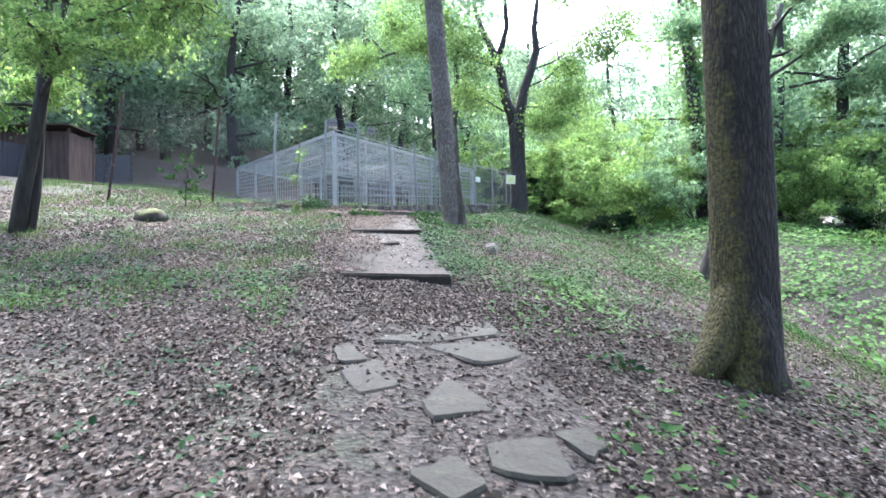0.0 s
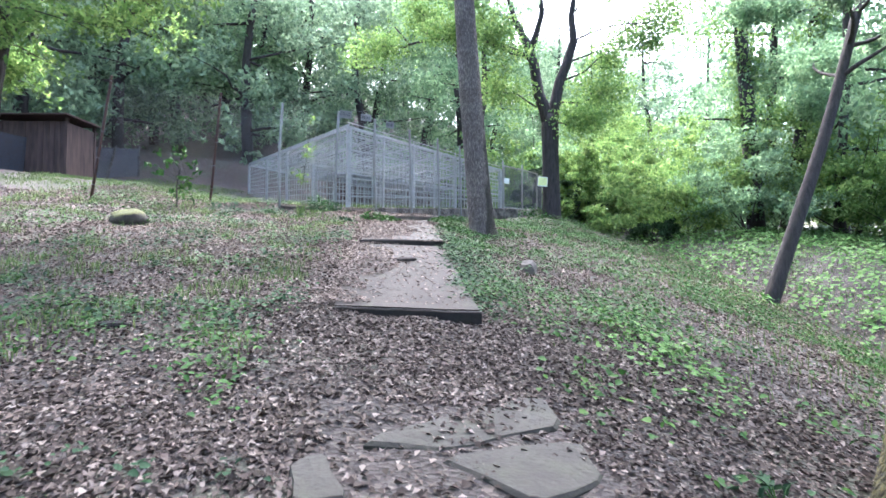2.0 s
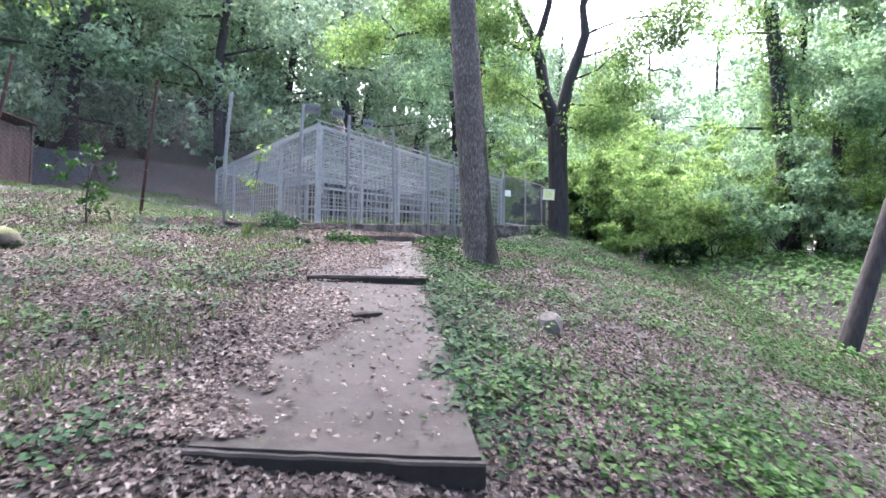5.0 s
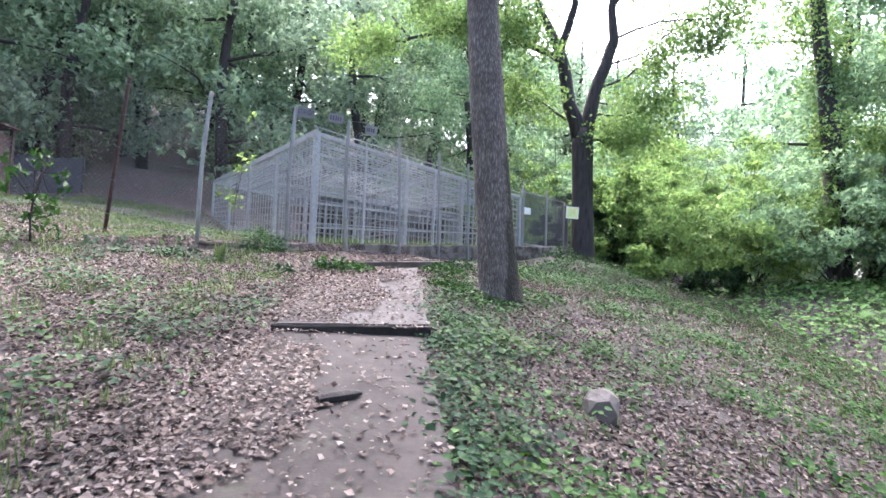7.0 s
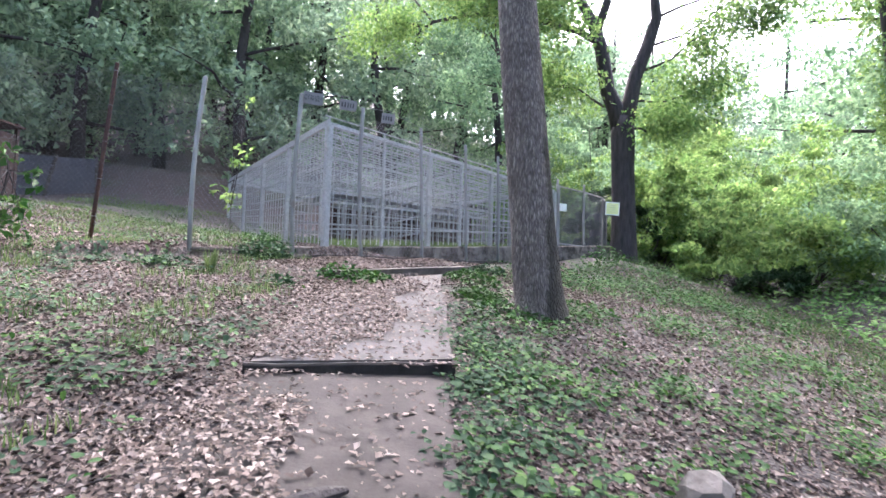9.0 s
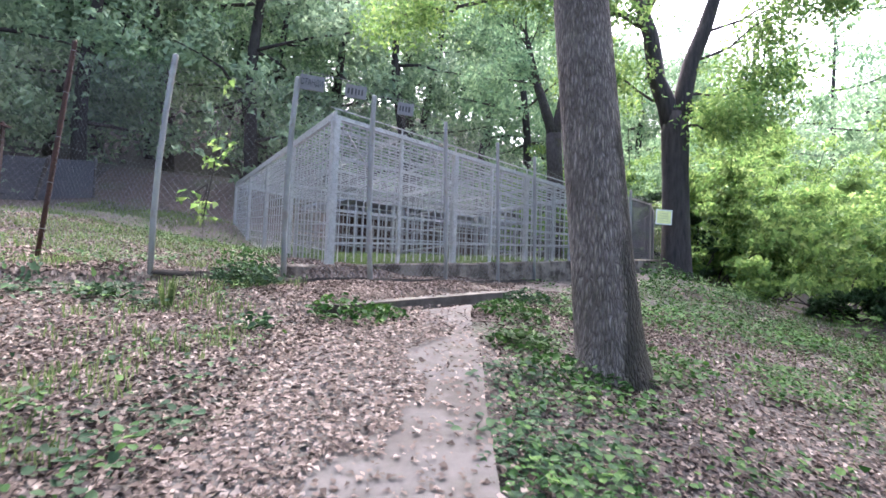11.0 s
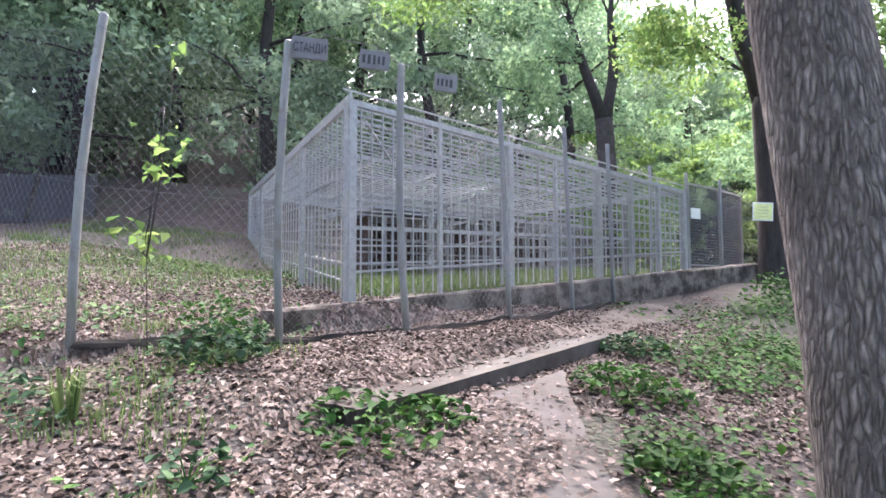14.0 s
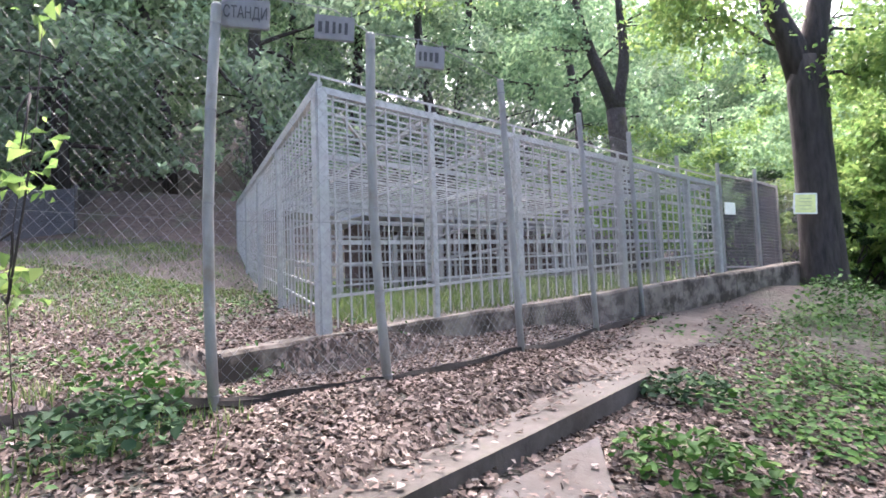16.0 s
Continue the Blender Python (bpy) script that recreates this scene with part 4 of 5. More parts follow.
def broadleaf(name, base, top, r0, r1, branches, spread, clump, per, leaf_size, mat, bark, seed, label, flare=0.0, wob=0.15, fork=0.45, droop=0.0):
    rnd = random.Random(seed)
    base, top = Vector(base), Vector(top)
    pts = bend(base - Vector((0, 0, 0.2)), top, 10, wob, seed)
    radii = [r0 + (r1 - r0) * (i / 10) ** 0.8 for i in range(11)]
    near = [pts[0].lerp(pts[1], k) for k in (0.0, 0.12, 0.22, 0.34, 0.5, 0.7)]
    limbs, ends = [], []
    for b in range(branches):
        t = fork + (1 - fork) * (b + rnd.random()) / branches
        p = pts[min(10, int(t * 10))]
        a = b * 2.4 + rnd.uniform(-0.5, 0.5)
        L = spread * rnd.uniform(0.6, 1.15)
        d = Vector((math.cos(a), math.sin(a), rnd.uniform(0.15, 0.7) - droop))
        tip = p + d * L
        bp = bend(p, tip, 6, 0.25, seed * 7 + b)
        br = radii[min(10, int(t * 10))] * 0.5
        limbs.append((bp, [br * k for k in (1, 0.85, 0.7, 0.55, 0.42, 0.3, 0.15)]))
        for q in (bp[3], bp[5], tip):
            l2, e2 = twigs(q, d, 2, L * 0.4, seed * 31 + b, br * 0.25)
            limbs += l2[:1] if b % 2 else []
            ends += e2[::2]
    cr = [clump * rnd.uniform(0.6, 1.25) for _ in ends]
    return tree(name, (near + pts[1:], [r0] * 6 + radii[1:]), limbs, (ends, cr, per), leaf_size, mat, bark, seed, label, flare=flare, sides=28 if flare else 14)


# the large mossy tree beside the start, with a buttress root
# Its wide crown lies above the view, added to shade the path.
mossy = broadleaf("tree", land(6.10, 3.51, -0.12), land(6.07, 3.62, 10.5), 0.318, 0.276, 16, 5.0, 1.1, 210, 0.17, MID, MOSSBARK, 11, "large mossy tree with thick ridged bark beside the path", flare=0.2, wob=0.05, fork=0.78, droop=0.2)
for i, (ds, dw, far) in enumerate(((-0.12, -0.24, 2.5), (-0.22, 0.0, 1.6))):
    bm = bmesh.new()
    tube(bm, [land(6.10 + ds * f, 3.51 + dw * f, z) for f, z in ((0.5, 1.05), (0.95, 0.6), (1.0 + 0.35 * (far - 1), 0.28), (far, 0.04), (far + 0.5, -0.12))], [0.12, 0.2, 0.19, 0.13, 0.06], 14, 0.12, i)
    o = part("root", bm, MOSSBARK, mossy, "", True)
    o.matrix_parent_inverse = Matrix.Translation(land(6.10, 3.51, -0.32)).inverted()
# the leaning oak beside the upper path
# This crown too is out of view and made wide to shade the ground.
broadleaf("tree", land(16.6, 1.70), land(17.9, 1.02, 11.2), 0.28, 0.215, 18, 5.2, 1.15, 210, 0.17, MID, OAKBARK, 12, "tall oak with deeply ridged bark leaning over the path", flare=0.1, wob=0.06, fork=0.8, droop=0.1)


def forked_tree():
    """A trunk that parts into two limbs at head height twice over, with one long level bough."""
    b = land(27.3, 5.6)
    r, u, deep = Vector((AY, -AX, 0)), Vector((0, 0, 1)), Vector((AX, AY, 0))

    def at(x, z, y=0.0):
        return b + r * x + u * z + deep * y

    trunk = [at(0, -0.2), at(0, 0.15), at(0.02, 0.6), at(0.0, 1.6), at(-0.03, 2.8), at(-0.04, 3.7), at(-0.04, 4.25)]
    left = [at(-0.1, 3.85), at(-0.25, 4.5), at(-0.5, 5.1), at(-0.68, 6.3), at(-0.95, 7.1), at(-1.4, 8.2, 0.3), at(-1.8, 9.6, 0.5)]
    spur = [at(-0.85, 6.8), at(-0.6, 7.5), at(-0.4, 8.3, -0.2), at(-0.5, 9.6, -0.3), at(-0.2, 11.0, -0.4)]
    right = [at(0.02, 3.85), at(0.18, 4.7), at(0.36, 5.6), at(0.67, 6.4), at(0.95, 7.3), at(0.85, 8.3), at(1.15, 10.4)]
    bough = [at(-0.8, 6.5), at(-1.4, 6.85), at(-2.0, 6.95), at(-2.7, 7.25), at(-3.6, 7.3), at(-4.7, 7.25), at(-5.7, 7.0), at(-6.3, 7.7)]
    limbs = [
        (left, [0.27, 0.25, 0.22, 0.2, 0.17, 0.12, 0.07]),
        (spur, [0.15, 0.13, 0.11, 0.08, 0.05]),
        (right, [0.26, 0.23, 0.2, 0.19, 0.16, 0.13, 0.07]),
        (bough, [0.11, 0.1, 0.09, 0.085, 0.075, 0.065, 0.05, 0.025]),
    ]
    ends = []
    rnd = random.Random(4)
    for i, (p, d, L) in enumerate((
        (right[1], r + u * 0.25, 2.4), (right[2], r + u * 0.55, 3.4), (right[3], r * 0.9 + u * 0.5, 3.8), (right[4], r + u * 0.3, 4.2), (right[5], r * 0.8 + u * 0.9, 3.4), (right[0], r + u * 0.05, 1.7),
        (left[1], -r + u * 0.35, 2.0), (left[3], -r * 0.8 + u * 0.2 - deep, 2.4), (left[5], -r + u * 0.6, 3.2), (left[6], -r * 0.4 + u, 2.6), (spur[3], u + r * 0.3, 2.6), (spur[4], r + u * 0.4, 2.8),
        (bough[3], -r * 0.5 + u, 1.6), (bough[5], -r * 0.4 + u * 0.9 + deep * 0.5, 1.8), (bough[6], -r - u * 0.25, 1.8), (bough[4], -r * 0.7 - u * 0.2 - deep, 1.6), (right[6], r + u * 0.8, 3.0),
    )):
        bp = bend(p, Vector(p) + d.normalized() * L, 6, 0.35, 40 + i)
        limbs.append((bp, [0.045 * k for k in (1, 0.85, 0.7, 0.55, 0.4, 0.28, 0.12)]))
        for q in bp[2:]:
            l2, e2 = twigs(q, d * 0.6, 2, L * 0.36, 60 + i * 7 + len(ends), 0.014)
            limbs += l2[:1]
            ends += e2[1:]
    return tree("tree", (trunk, [0.47, 0.42, 0.365, 0.335, 0.33, 0.35, 0.28]), limbs, (ends, [rnd.uniform(0.5, 1.25) for _ in ends], 85), 0.125, BRIGHT, DARKBARK, 13, "forked dark tree with spreading limbs and an open crown")


forked_tree()
# sheet on the forked tree
st = land(27.3, 5.6, 1.6) + Vector((0.12, -0.60, -0.12))
e = thing("notice_sheet", st, "faded yellow and white notice sheet nailed to a tree", "sign")
yaw = 52
for name, x0, x1, mat in (("yellow_sheet", -0.17, 0.17, SIGNYELLOW), ("pale_border", -0.195, 0.195, SIGNPALE)):
    bm = bmesh.new()
    bmesh.ops.create_cube(bm, size=1)
    m = Matrix.Translation(st) @ pose(0, 0, 0, 0, 3, yaw)
    for v in bm.verts:
        v.co = m @ Vector((x0 + (v.co.x + 0.5) * (x1 - x0), v.co.y * 0.012 - (0.006 if x1 < 0.18 else 0), v.co.z * (x1 * 2 - 0.02)))
    o = part(name, bm, mat, e)
    o.matrix_parent_inverse = Matrix.Translation(st).inverted()
for z in (0.09, 0.03, -0.04, -0.1):
    bm = bmesh.new()
    bmesh.ops.create_cube(bm, size=1)
    for v in bm.verts:
        v.co = m @ Vector((v.co.x * 0.2, -0.0135 + v.co.y * 0.003, z + v.co.z * 0.012))
    o = part("text_line", bm, plain("faded_ink", (0.45, 0.47, 0.25)), e)
    o.matrix_parent_inverse = Matrix.Translation(st).inverted()

# leaning tree and ivy-clad trunks down the slope to the right
broadleaf("tree", land(17.0, 8.6), land(17.6, 11.6, 7.5), 0.19, 0.11, 6, 2.2, 0.7, 260, 0.12, MID, DARKBARK, 14, "slender dark tree leaning away down the slope", wob=0.12, fork=0.72)


def ivy_tree(base, top, r, seed):
    rng = np.random.default_rng(seed)
    pts = bend(base, top, 10, 0.15, seed)
    e = tree("ivy_tree", (pts, [r * (1 - 0.05 * i) for i in range(11)]), [], None, 0.1, BRIGHT, DARKBARK, seed, "tree trunk wrapped in hanging bright green ivy")
    c = []
    for p in pts[2:]:
        for _ in range(8):
            c.append(np.array(p) + rng.normal(size=3) * np.array([0.55, 0.55, 0.6]))
    o = leaves("ivy", clumps(rng, c, [0.5] * len(c), 110, 1.4), 0.14, BRIGHT, seed, e)
    o.matrix_parent_inverse = Matrix.Translation(Vector(pts[0])).inverted()


ivy_tree(land(27.5, 14.2, -0.1), land(27.7, 13.2, 14), 0.36, 21)
ivy_tree(land(28.5, 16.0, -0.1), land(28.0, 17.5, 13), 0.3, 22)
broadleaf("tree", land(26.5, 17.0), land(26.0, 17.0, 12), 0.22, 0.1, 8, 3.4, 1.0, 260, 0.15, MID, DARKBARK, 23, "leafy tree hung with creepers on the lower slope", fork=0.3, droop=0.3)

# slim trees at the left edge, their bright boughs hanging over the slope
def overhang(base, top, r, boughs, seed, label):
    """A slim leaning stem with long boughs towards the path that end in hanging sprays."""
    rnd = random.Random(seed)
    pts = bend(base - Vector((0, 0, 0.2)), top, 8, 0.2, seed)
    limbs, ends = [], []
    for i, (t, (s, w), z) in enumerate(boughs):
        p = pts[int(t * 8)]
        tip = land(s, w, z)
        bp = bend(p, tip, 7, 0.35, seed + i)
        limbs.append((bp, [r * 0.4 * k for k in (1, 0.85, 0.7, 0.6, 0.48, 0.36, 0.25, 0.1)]))
        for q in bp[2:]:
            for j in range(3):
                d = Vector((rnd.uniform(-1, 1), rnd.uniform(-1, 1), rnd.uniform(-0.75, 0.35)))
                tw = bend(q, q + d * rnd.uniform(0.5, 1.1), 4, 0.1, seed * 9 + i * 31 + j)
                limbs.append((tw, [0.012, 0.01, 0.008, 0.006, 0.003]))
                ends += tw[1:]
    o = tree("tree", (pts, [r * (1 - 0.07 * i) for i in range(9)]), limbs, (ends, [rnd.uniform(0.2, 0.42) for _ in ends], 20), 0.1, BRIGHT, DARKBARK, seed, label)
    return o


overhang(land(12.6, -7.1), land(12.3, -6.3, 7.2), 0.15, [(0.45, (10.2, -5.6), 3.9), (0.6, (11.3, -4.4), 4.3), (0.7, (12.4, -3.6), 4.5), (0.85, (10.6, -3.6), 5.3), (0.9, (12.6, -2.6), 5.6), (1.0, (11.0, -2.4), 6.4), (0.95, (9.6, -4.6), 5.4), (1.0, (13.2, -4.6), 6.0)], 15, "slim leaning tree with bright boughs over the slope")
overhang(land(12.75, -6.95), land(13.4, -6.1, 6.8), 0.1, [(0.4, (12.0, -8.2), 2.6), (0.5, (13.6, -7.4), 2.9), (0.6, (14.4, -4.9), 4.3), (0.75, (13.4, -4.2), 4.6), (0.9, (14.6, -3.4), 5.6), (1.0, (15.2, -5.0), 6.0), (0.6, (12.4, -8.6), 4.0)], 16, "slim leaning tree with bright boughs over the slope")


# tree behind the cage
def far_fork():
    b = land(36.2, 3.6)
    r, u = Vector((AY, -AX, 0)), Vector((0, 0, 1))
    z = 10.0 - b.z
    fork = b + u * z
    left = bend(fork - u * 0.3, fork + u * 4.2 - r * 1.25, 6, 0.15, 3)
    right = bend(fork - u * 0.3, fork + u * 4.6 + r * 0.35, 6, 0.2, 8)
    limbs = [(left, [0.24, 0.21, 0.19, 0.17, 0.14, 0.11, 0.07]), (right, [0.23, 0.2, 0.19, 0.17, 0.15, 0.11, 0.07])]
    ends = []
    for i, (p, d) in enumerate(((left[6], -r + u), (left[5], -r * 0.4 + u), (left[3], -r + u * 0.3), (right[6], r + u), (right[4], r + u * 0.4), (right[5], u))):
        l2, e2 = twigs(p, d, 3, 2.4, 80 + i, 0.04)
        limbs += l2
        ends += e2
    return tree("tree", (bend(b - u * 0.2, fork, 6, 0.1, 2), [0.42, 0.38, 0.35, 0.33, 0.32, 0.31, 0.31]), limbs, (ends, [0.8] * len(ends), 110), 0.18, MID, BARK, 17, "tall brown tree forking high up behind the cage")


far_fork()


# ---- woods on the hill, with unseen shading trees round the start ----
def wood_kind(seed, tall, spread, mat, per, leaf, low):
    rng = np.random.default_rng(seed)
    rnd = random.Random(seed)
    pts = bend((0, 0, -0.5), (rnd.uniform(-1, 1), rnd.uniform(-1, 1), tall * 0.85), 8, 0.4, seed)
    limbs, cen, rad = [], [], []
    for i in range(26):
        t = low + (1 - low) * (i + rnd.random()) / 26
        p = pts[min(8, int(t * 8))]
        a = i * 2.4
        L = spread * (1.05 - 0.75 * abs(t - 0.45)) * rnd.uniform(0.6, 1.1)
        tip = p + Vector((math.cos(a) * L, math.sin(a) * L, rnd.uniform(-0.6, 1.0)))
        if i % 2 == 0:
            limbs.append((bend(p, tip, 4, 0.3, seed + i), [0.08, 0.065, 0.05, 0.03, 0.015]))
        for k in (0.45, 0.75, 1.0):
            cen.append(np.array(p.lerp(tip, k)) + rng.normal(size=3) * 0.35)
            rad.append(rnd.uniform(0.7, 1.3) * spread / 4.2)
    return tree("forest_tree", (pts, [0.28 - 0.025 * i for i in range(9)]), limbs, (cen, rad, per), leaf, mat, DARKBARK, seed, "tall broadleaf tree in the wood on the hillside", sides=9)


kinds = [wood_kind(101, 16, 4.4, HAZED, 100, 0.25, 0.10), wood_kind(102, 18, 4.8, MID, 100, 0.25, 0.22), wood_kind(103, 14, 4.0, HAZED, 100, 0.24, 0.06), wood_kind(104, 17, 4.4, MID, 100, 0.25, 0.3)]
spots = []
rnd = random.Random(77)
for row, (s0, w0, w1, step) in enumerate(((38, -26, -9, 4.2), (43, -34, 4, 4.6), (49, -40, 10, 5.2), (56, -46, 15, 5.8), (65, -52, 20, 6.5), (75, -58, 40, 7.5), (60, 26, 60, 6.0), (46, 24, 50, 5.5))):
    w = w0
    while w < w1:
        spots.append((s0 + rnd.uniform(-1.5, 1.5), w + rnd.uniform(-1.2, 1.2)))
        w += step
# From (-5, -5.5) on: unseen trees, added to darken the ground at the start.
for s, w in ((30, -17), (26, -19), (34, -14.5), (22, -21), (30, -24), (18, -20), (24, -27), (14, -22), (33, 18), (36, 24), (30, 26), (24, 25), (18, 24), (26, 20), (12, 23), (-5, -5.5), (-6, 3.5), (-4, 10), (-3, -12), (-12, -2), (-12, 7), (-13, -11), (3, -16), (-20, 2), (4, 15)):
    spots.append((s, w))
low_wood = len(spots)
spots += [(52, 14), (54, 20), (51, 26), (60, 17), (62, 24), (68, 14), (70, 21), (68, 30), (47, 31), (40, 28), (57, 12), (58, 29)]
used = [0] * 4
for i, (s, w) in enumerate(spots):
    k = (i * 7 + int(s)) % 4
    sc = rnd.uniform(0.85, 1.2) * (0.92 if i >= low_wood else 1)
    m = Matrix.Translation(land(s, w)) @ Matrix.Rotation(rnd.uniform(0, 6.28), 4, "Z")
    o = kinds[k] if not used[k] else copy_thing(kinds[k], m)
    o.matrix_basis = m @ Matrix.Diagonal((sc, sc, sc, 1))
    o["group"] = "trees of the wood"
    used[k] = 1


# ---- bushes ----
def bush(s, w, r, tall, mat, seed, leaf=0.15, n=26, per=90, label="dense bright green bush on the lower slope"):
    rng = np.random.default_rng(seed)
    b = land(s, w)
    cen = []
    for i in range(n):
        a, q = rng.uniform(0, 6.28), math.sqrt(rng.random())
        cen.append((b.x + r * q * math.cos(a), b.y + r * q * math.sin(a), b.z + tall * (0.12 + 0.8 * rng.random() * (1 - 0.6 * q * q))))
    stems = [(bend(b, cen[i], 4, 0.2, seed + i), [0.03, 0.025, 0.02, 0.014, 0.008]) for i in range(6)]
    rng.shuffle(cen)
    return tree("bush", ([b - Vector((0, 0, 0.1)), b + Vector((0, 0, 0.4))], [0.05, 0.04]), stems, (cen, rng.uniform(0.25, 0.62, n) * r / 2.2, per), leaf, mat, DARKBARK, seed, label, sides=8, category="bush", flat=0.5)


i = 0
for s, w, r, h in ((27, 9.5, 2.2, 3.0), (29, 12, 2.6, 4.2), (26, 13, 2.4, 3.2), (31, 9, 2.4, 4.4), (34, 11, 3, 5.5), (31, 15, 3, 5.0), (25.5, 17, 2.6, 3.6), (22, 18, 2.8, 3.5), (36, 16, 3.2, 6.0), (28, 20, 3, 5.0), (18, 18.5, 2.8, 3.0), (14, 17.5, 2.8, 3.0), (39, 10, 3, 7), (30, 7.6, 1.6, 3.4), (33, 7.5, 2.4, 5.0), (37, 6.5, 2.6, 6), (41, 4, 3, 5.0), (43, 8.5, 3.2, 6.5), (45, 13, 3.4, 7.5), (40, 14.5, 3, 6.0), (44, 19, 3.5, 8.0), (48, 16, 3.5, 8.0)):
    bush(s, w, r * 1.15, h * 1.4, BRIGHT if i % 3 < 2 else MID, 200 + i, 0.16, 75, 100)
    i += 1


# Shrubs added to fill the shaded hollows under the bushes with dark leaves.
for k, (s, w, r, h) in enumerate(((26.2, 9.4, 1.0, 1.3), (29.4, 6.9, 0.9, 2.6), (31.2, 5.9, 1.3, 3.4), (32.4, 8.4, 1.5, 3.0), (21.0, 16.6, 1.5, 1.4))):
    bush(s, w, r, h, SHADE, 300 + k, 0.13, 26, 170, "shrub with shade-dark leaves under brighter bushes")


# ---- low plants, litter ----
rng = np.random.default_rng(5)


def strew(n, s0, s1, w0, w1, keep):
    s, w = rng.uniform(s0, s1, n), rng.uniform(w0, w1, n)
    k = keep(s, w) > rng.random(n)
    return s[k], w[k]


def wave(s, w, f=1.0, o=0.0):
    """Uneven patches between 0 and 1: smooth noise on a lattice, in three octaves."""
    total, spread = 0.0, 0.0
    for k in range(3):
        u, v = (0.8 * s + 0.6 * w) * f * 0.9 * 2.1**k + 7.3 * o, (0.8 * w - 0.6 * s) * f * 0.9 * 2.1**k + 3.1 * o
        i, j = np.floor(u), np.floor(v)
        a, b = u - i, v - j
        a, b = a * a * (3 - 2 * a), b * b * (3 - 2 * b)

        def cell(p, r):
            h = np.sin(p * 127.1 + r * 311.7 + k * 74.7) * 43758.5453
            return h - np.floor(h)

        total = total + 0.55**k * ((cell(i, j) * (1 - a) + cell(i + 1, j) * a) * (1 - b) + (cell(i, j + 1) * (1 - a) + cell(i + 1, j + 1) * a) * b)
        spread += 0.55**k
    return np.clip(0.5 + 1.5 * (total / spread - 0.5), 0, 1)


def on_ground(s, w, up):
    x, y = xy(s, w)
    return np.stack([x, y, height(s, w) + grit(s, w) + up], 1)


def on_slab(s, w):
    return ((s > 8.8) & (s < 18.6) & (w > -0.35) & (w < 0.7)).astype(float)


def litter(name, n, s0, s1, w0, w1, keep, size, seed, label, mat=LITTER):
    s, w = strew(n, s0, s1, w0, w1, keep)
    o = leaves(name, on_ground(s, w, 0.004 + 0.010 * rng.random(len(s))), size, mat, seed, None, 0.8, 0.75, 0.65, 1.0, True)
    tagged(o, label, "dead leaves", "", "stuff")


litter("leaf_litter", 230000, -1, 9, -6, 5, lambda s, w: np.exp(-np.clip(np.abs(w - 0.3) - 2, 0, 9) / 3) * (0.45 + 0.55 * wave(s, w, 0.9)) * (1 - 0.75 * ((np.abs(w - 0.4) < 0.9 + 0.4 * (wave(s, w, 1.6) - 0.5)) & (s < 6.5))), 0.041, 31, "fallen brown oak leaves strewn over the slope", SHADELEAF)
litter("leaf_litter", 280000, 9, 22, -6, 5, lambda s, w: np.exp(-np.clip(np.abs(w) - 2.5, 0, 9) / 3) * np.where(w > 0.7, 0.3 + 0.5 * wave(s, w, 1.1, 3), 0.75) * (1 - 0.97 * on_slab(s, w)), 0.041, 33, "pale dead leaves lying thick beside the path")
litter("leaf_litter", 85000, 18, 27, -4, 3.5, lambda s, w: 0.75 * np.exp(-np.abs(w + 0.5) / 3) * (1 - 0.85 * (np.abs(w - 0.75 - 0.47 * (s - 20.3)) < 0.5)), 0.048, 34, "dead leaves along the foot of the fence")
litter("leaf_litter", 110000, 1, 25, 4.2, 11, lambda s, w: (0.35 + 0.5 * wave(s, w, 0.8, 15)) * np.clip((11 - w) / 3, 0, 1) * np.clip((w - 4.2) / 1.5, 0, 1), 0.055, 38, "dead leaves strewn over the lower slope")
litter("leaf_litter", 70000, 4, 18, -12, -5.0, lambda s, w: (0.4 + 0.5 * wave(s, w, 0.8, 17)) * np.clip((-w - 5.0) / 1.2, 0, 1), 0.05, 39, "dead leaves on the bank under slim trees", SHADELEAF)
litter("leaf_litter", 60000, 17, 27, -9, -3.5, lambda s, w: 0.25 + 0.65 * (wave(s, w, 0.8, 13) > 0.42), 0.055, 37, "dead leaves between weeds behind the fence")
s, w = strew(30000, 8.9, 18.6, -0.9, 0.75, lambda s, w: np.where(s > 13.5, np.where(w < 0.9 * wave(s, w, 1.2) - 0.5, 0.95, 0.16), np.where(w < 0.9 * wave(s, w, 1.6) - 0.85, 0.85, 0.09)))
k = height(s, w) + np.where(s < 13.5, (0.1 + 0.05 * w) * (1 - (s - 8.8) / 4.8) + 0.04 * (s - 8.8) / 4.8, (0.115 + 0.042 * w) * (1 - (s - 13.5) / 5) + 0.045 * (s - 13.5) / 5)
x, y = xy(s, w)
o = leaves("path_leaves", np.stack([x, y, np.maximum(k, height(s, w)) + 0.006 + 0.008 * rng.random(len(s))], 1), 0.037, LITTER, 32, None, 0.86, 0.75, 0.65, 0.6, True)
tagged(o, "dead leaves lying on the concrete path", "dead leaves", "", "stuff")
k, d = rng.random(420), rng.random(420) ** 0.6 * 0.34
x, y = xy(17.36 + 2.85 * k + 0.6 * d, -0.82 + 1.84 * k - 0.8 * d)
o = leaves("kerb_leaves", np.stack([x, y, 3.30 + 0.222 * k + 0.012 * rng.random(420)], 1), 0.043, LITTER, 36, None, 0.86, 0.75, 0.65, 0.6)
tagged(o, "dead leaves lying on the low kerb", "dead leaves", "", "stuff")


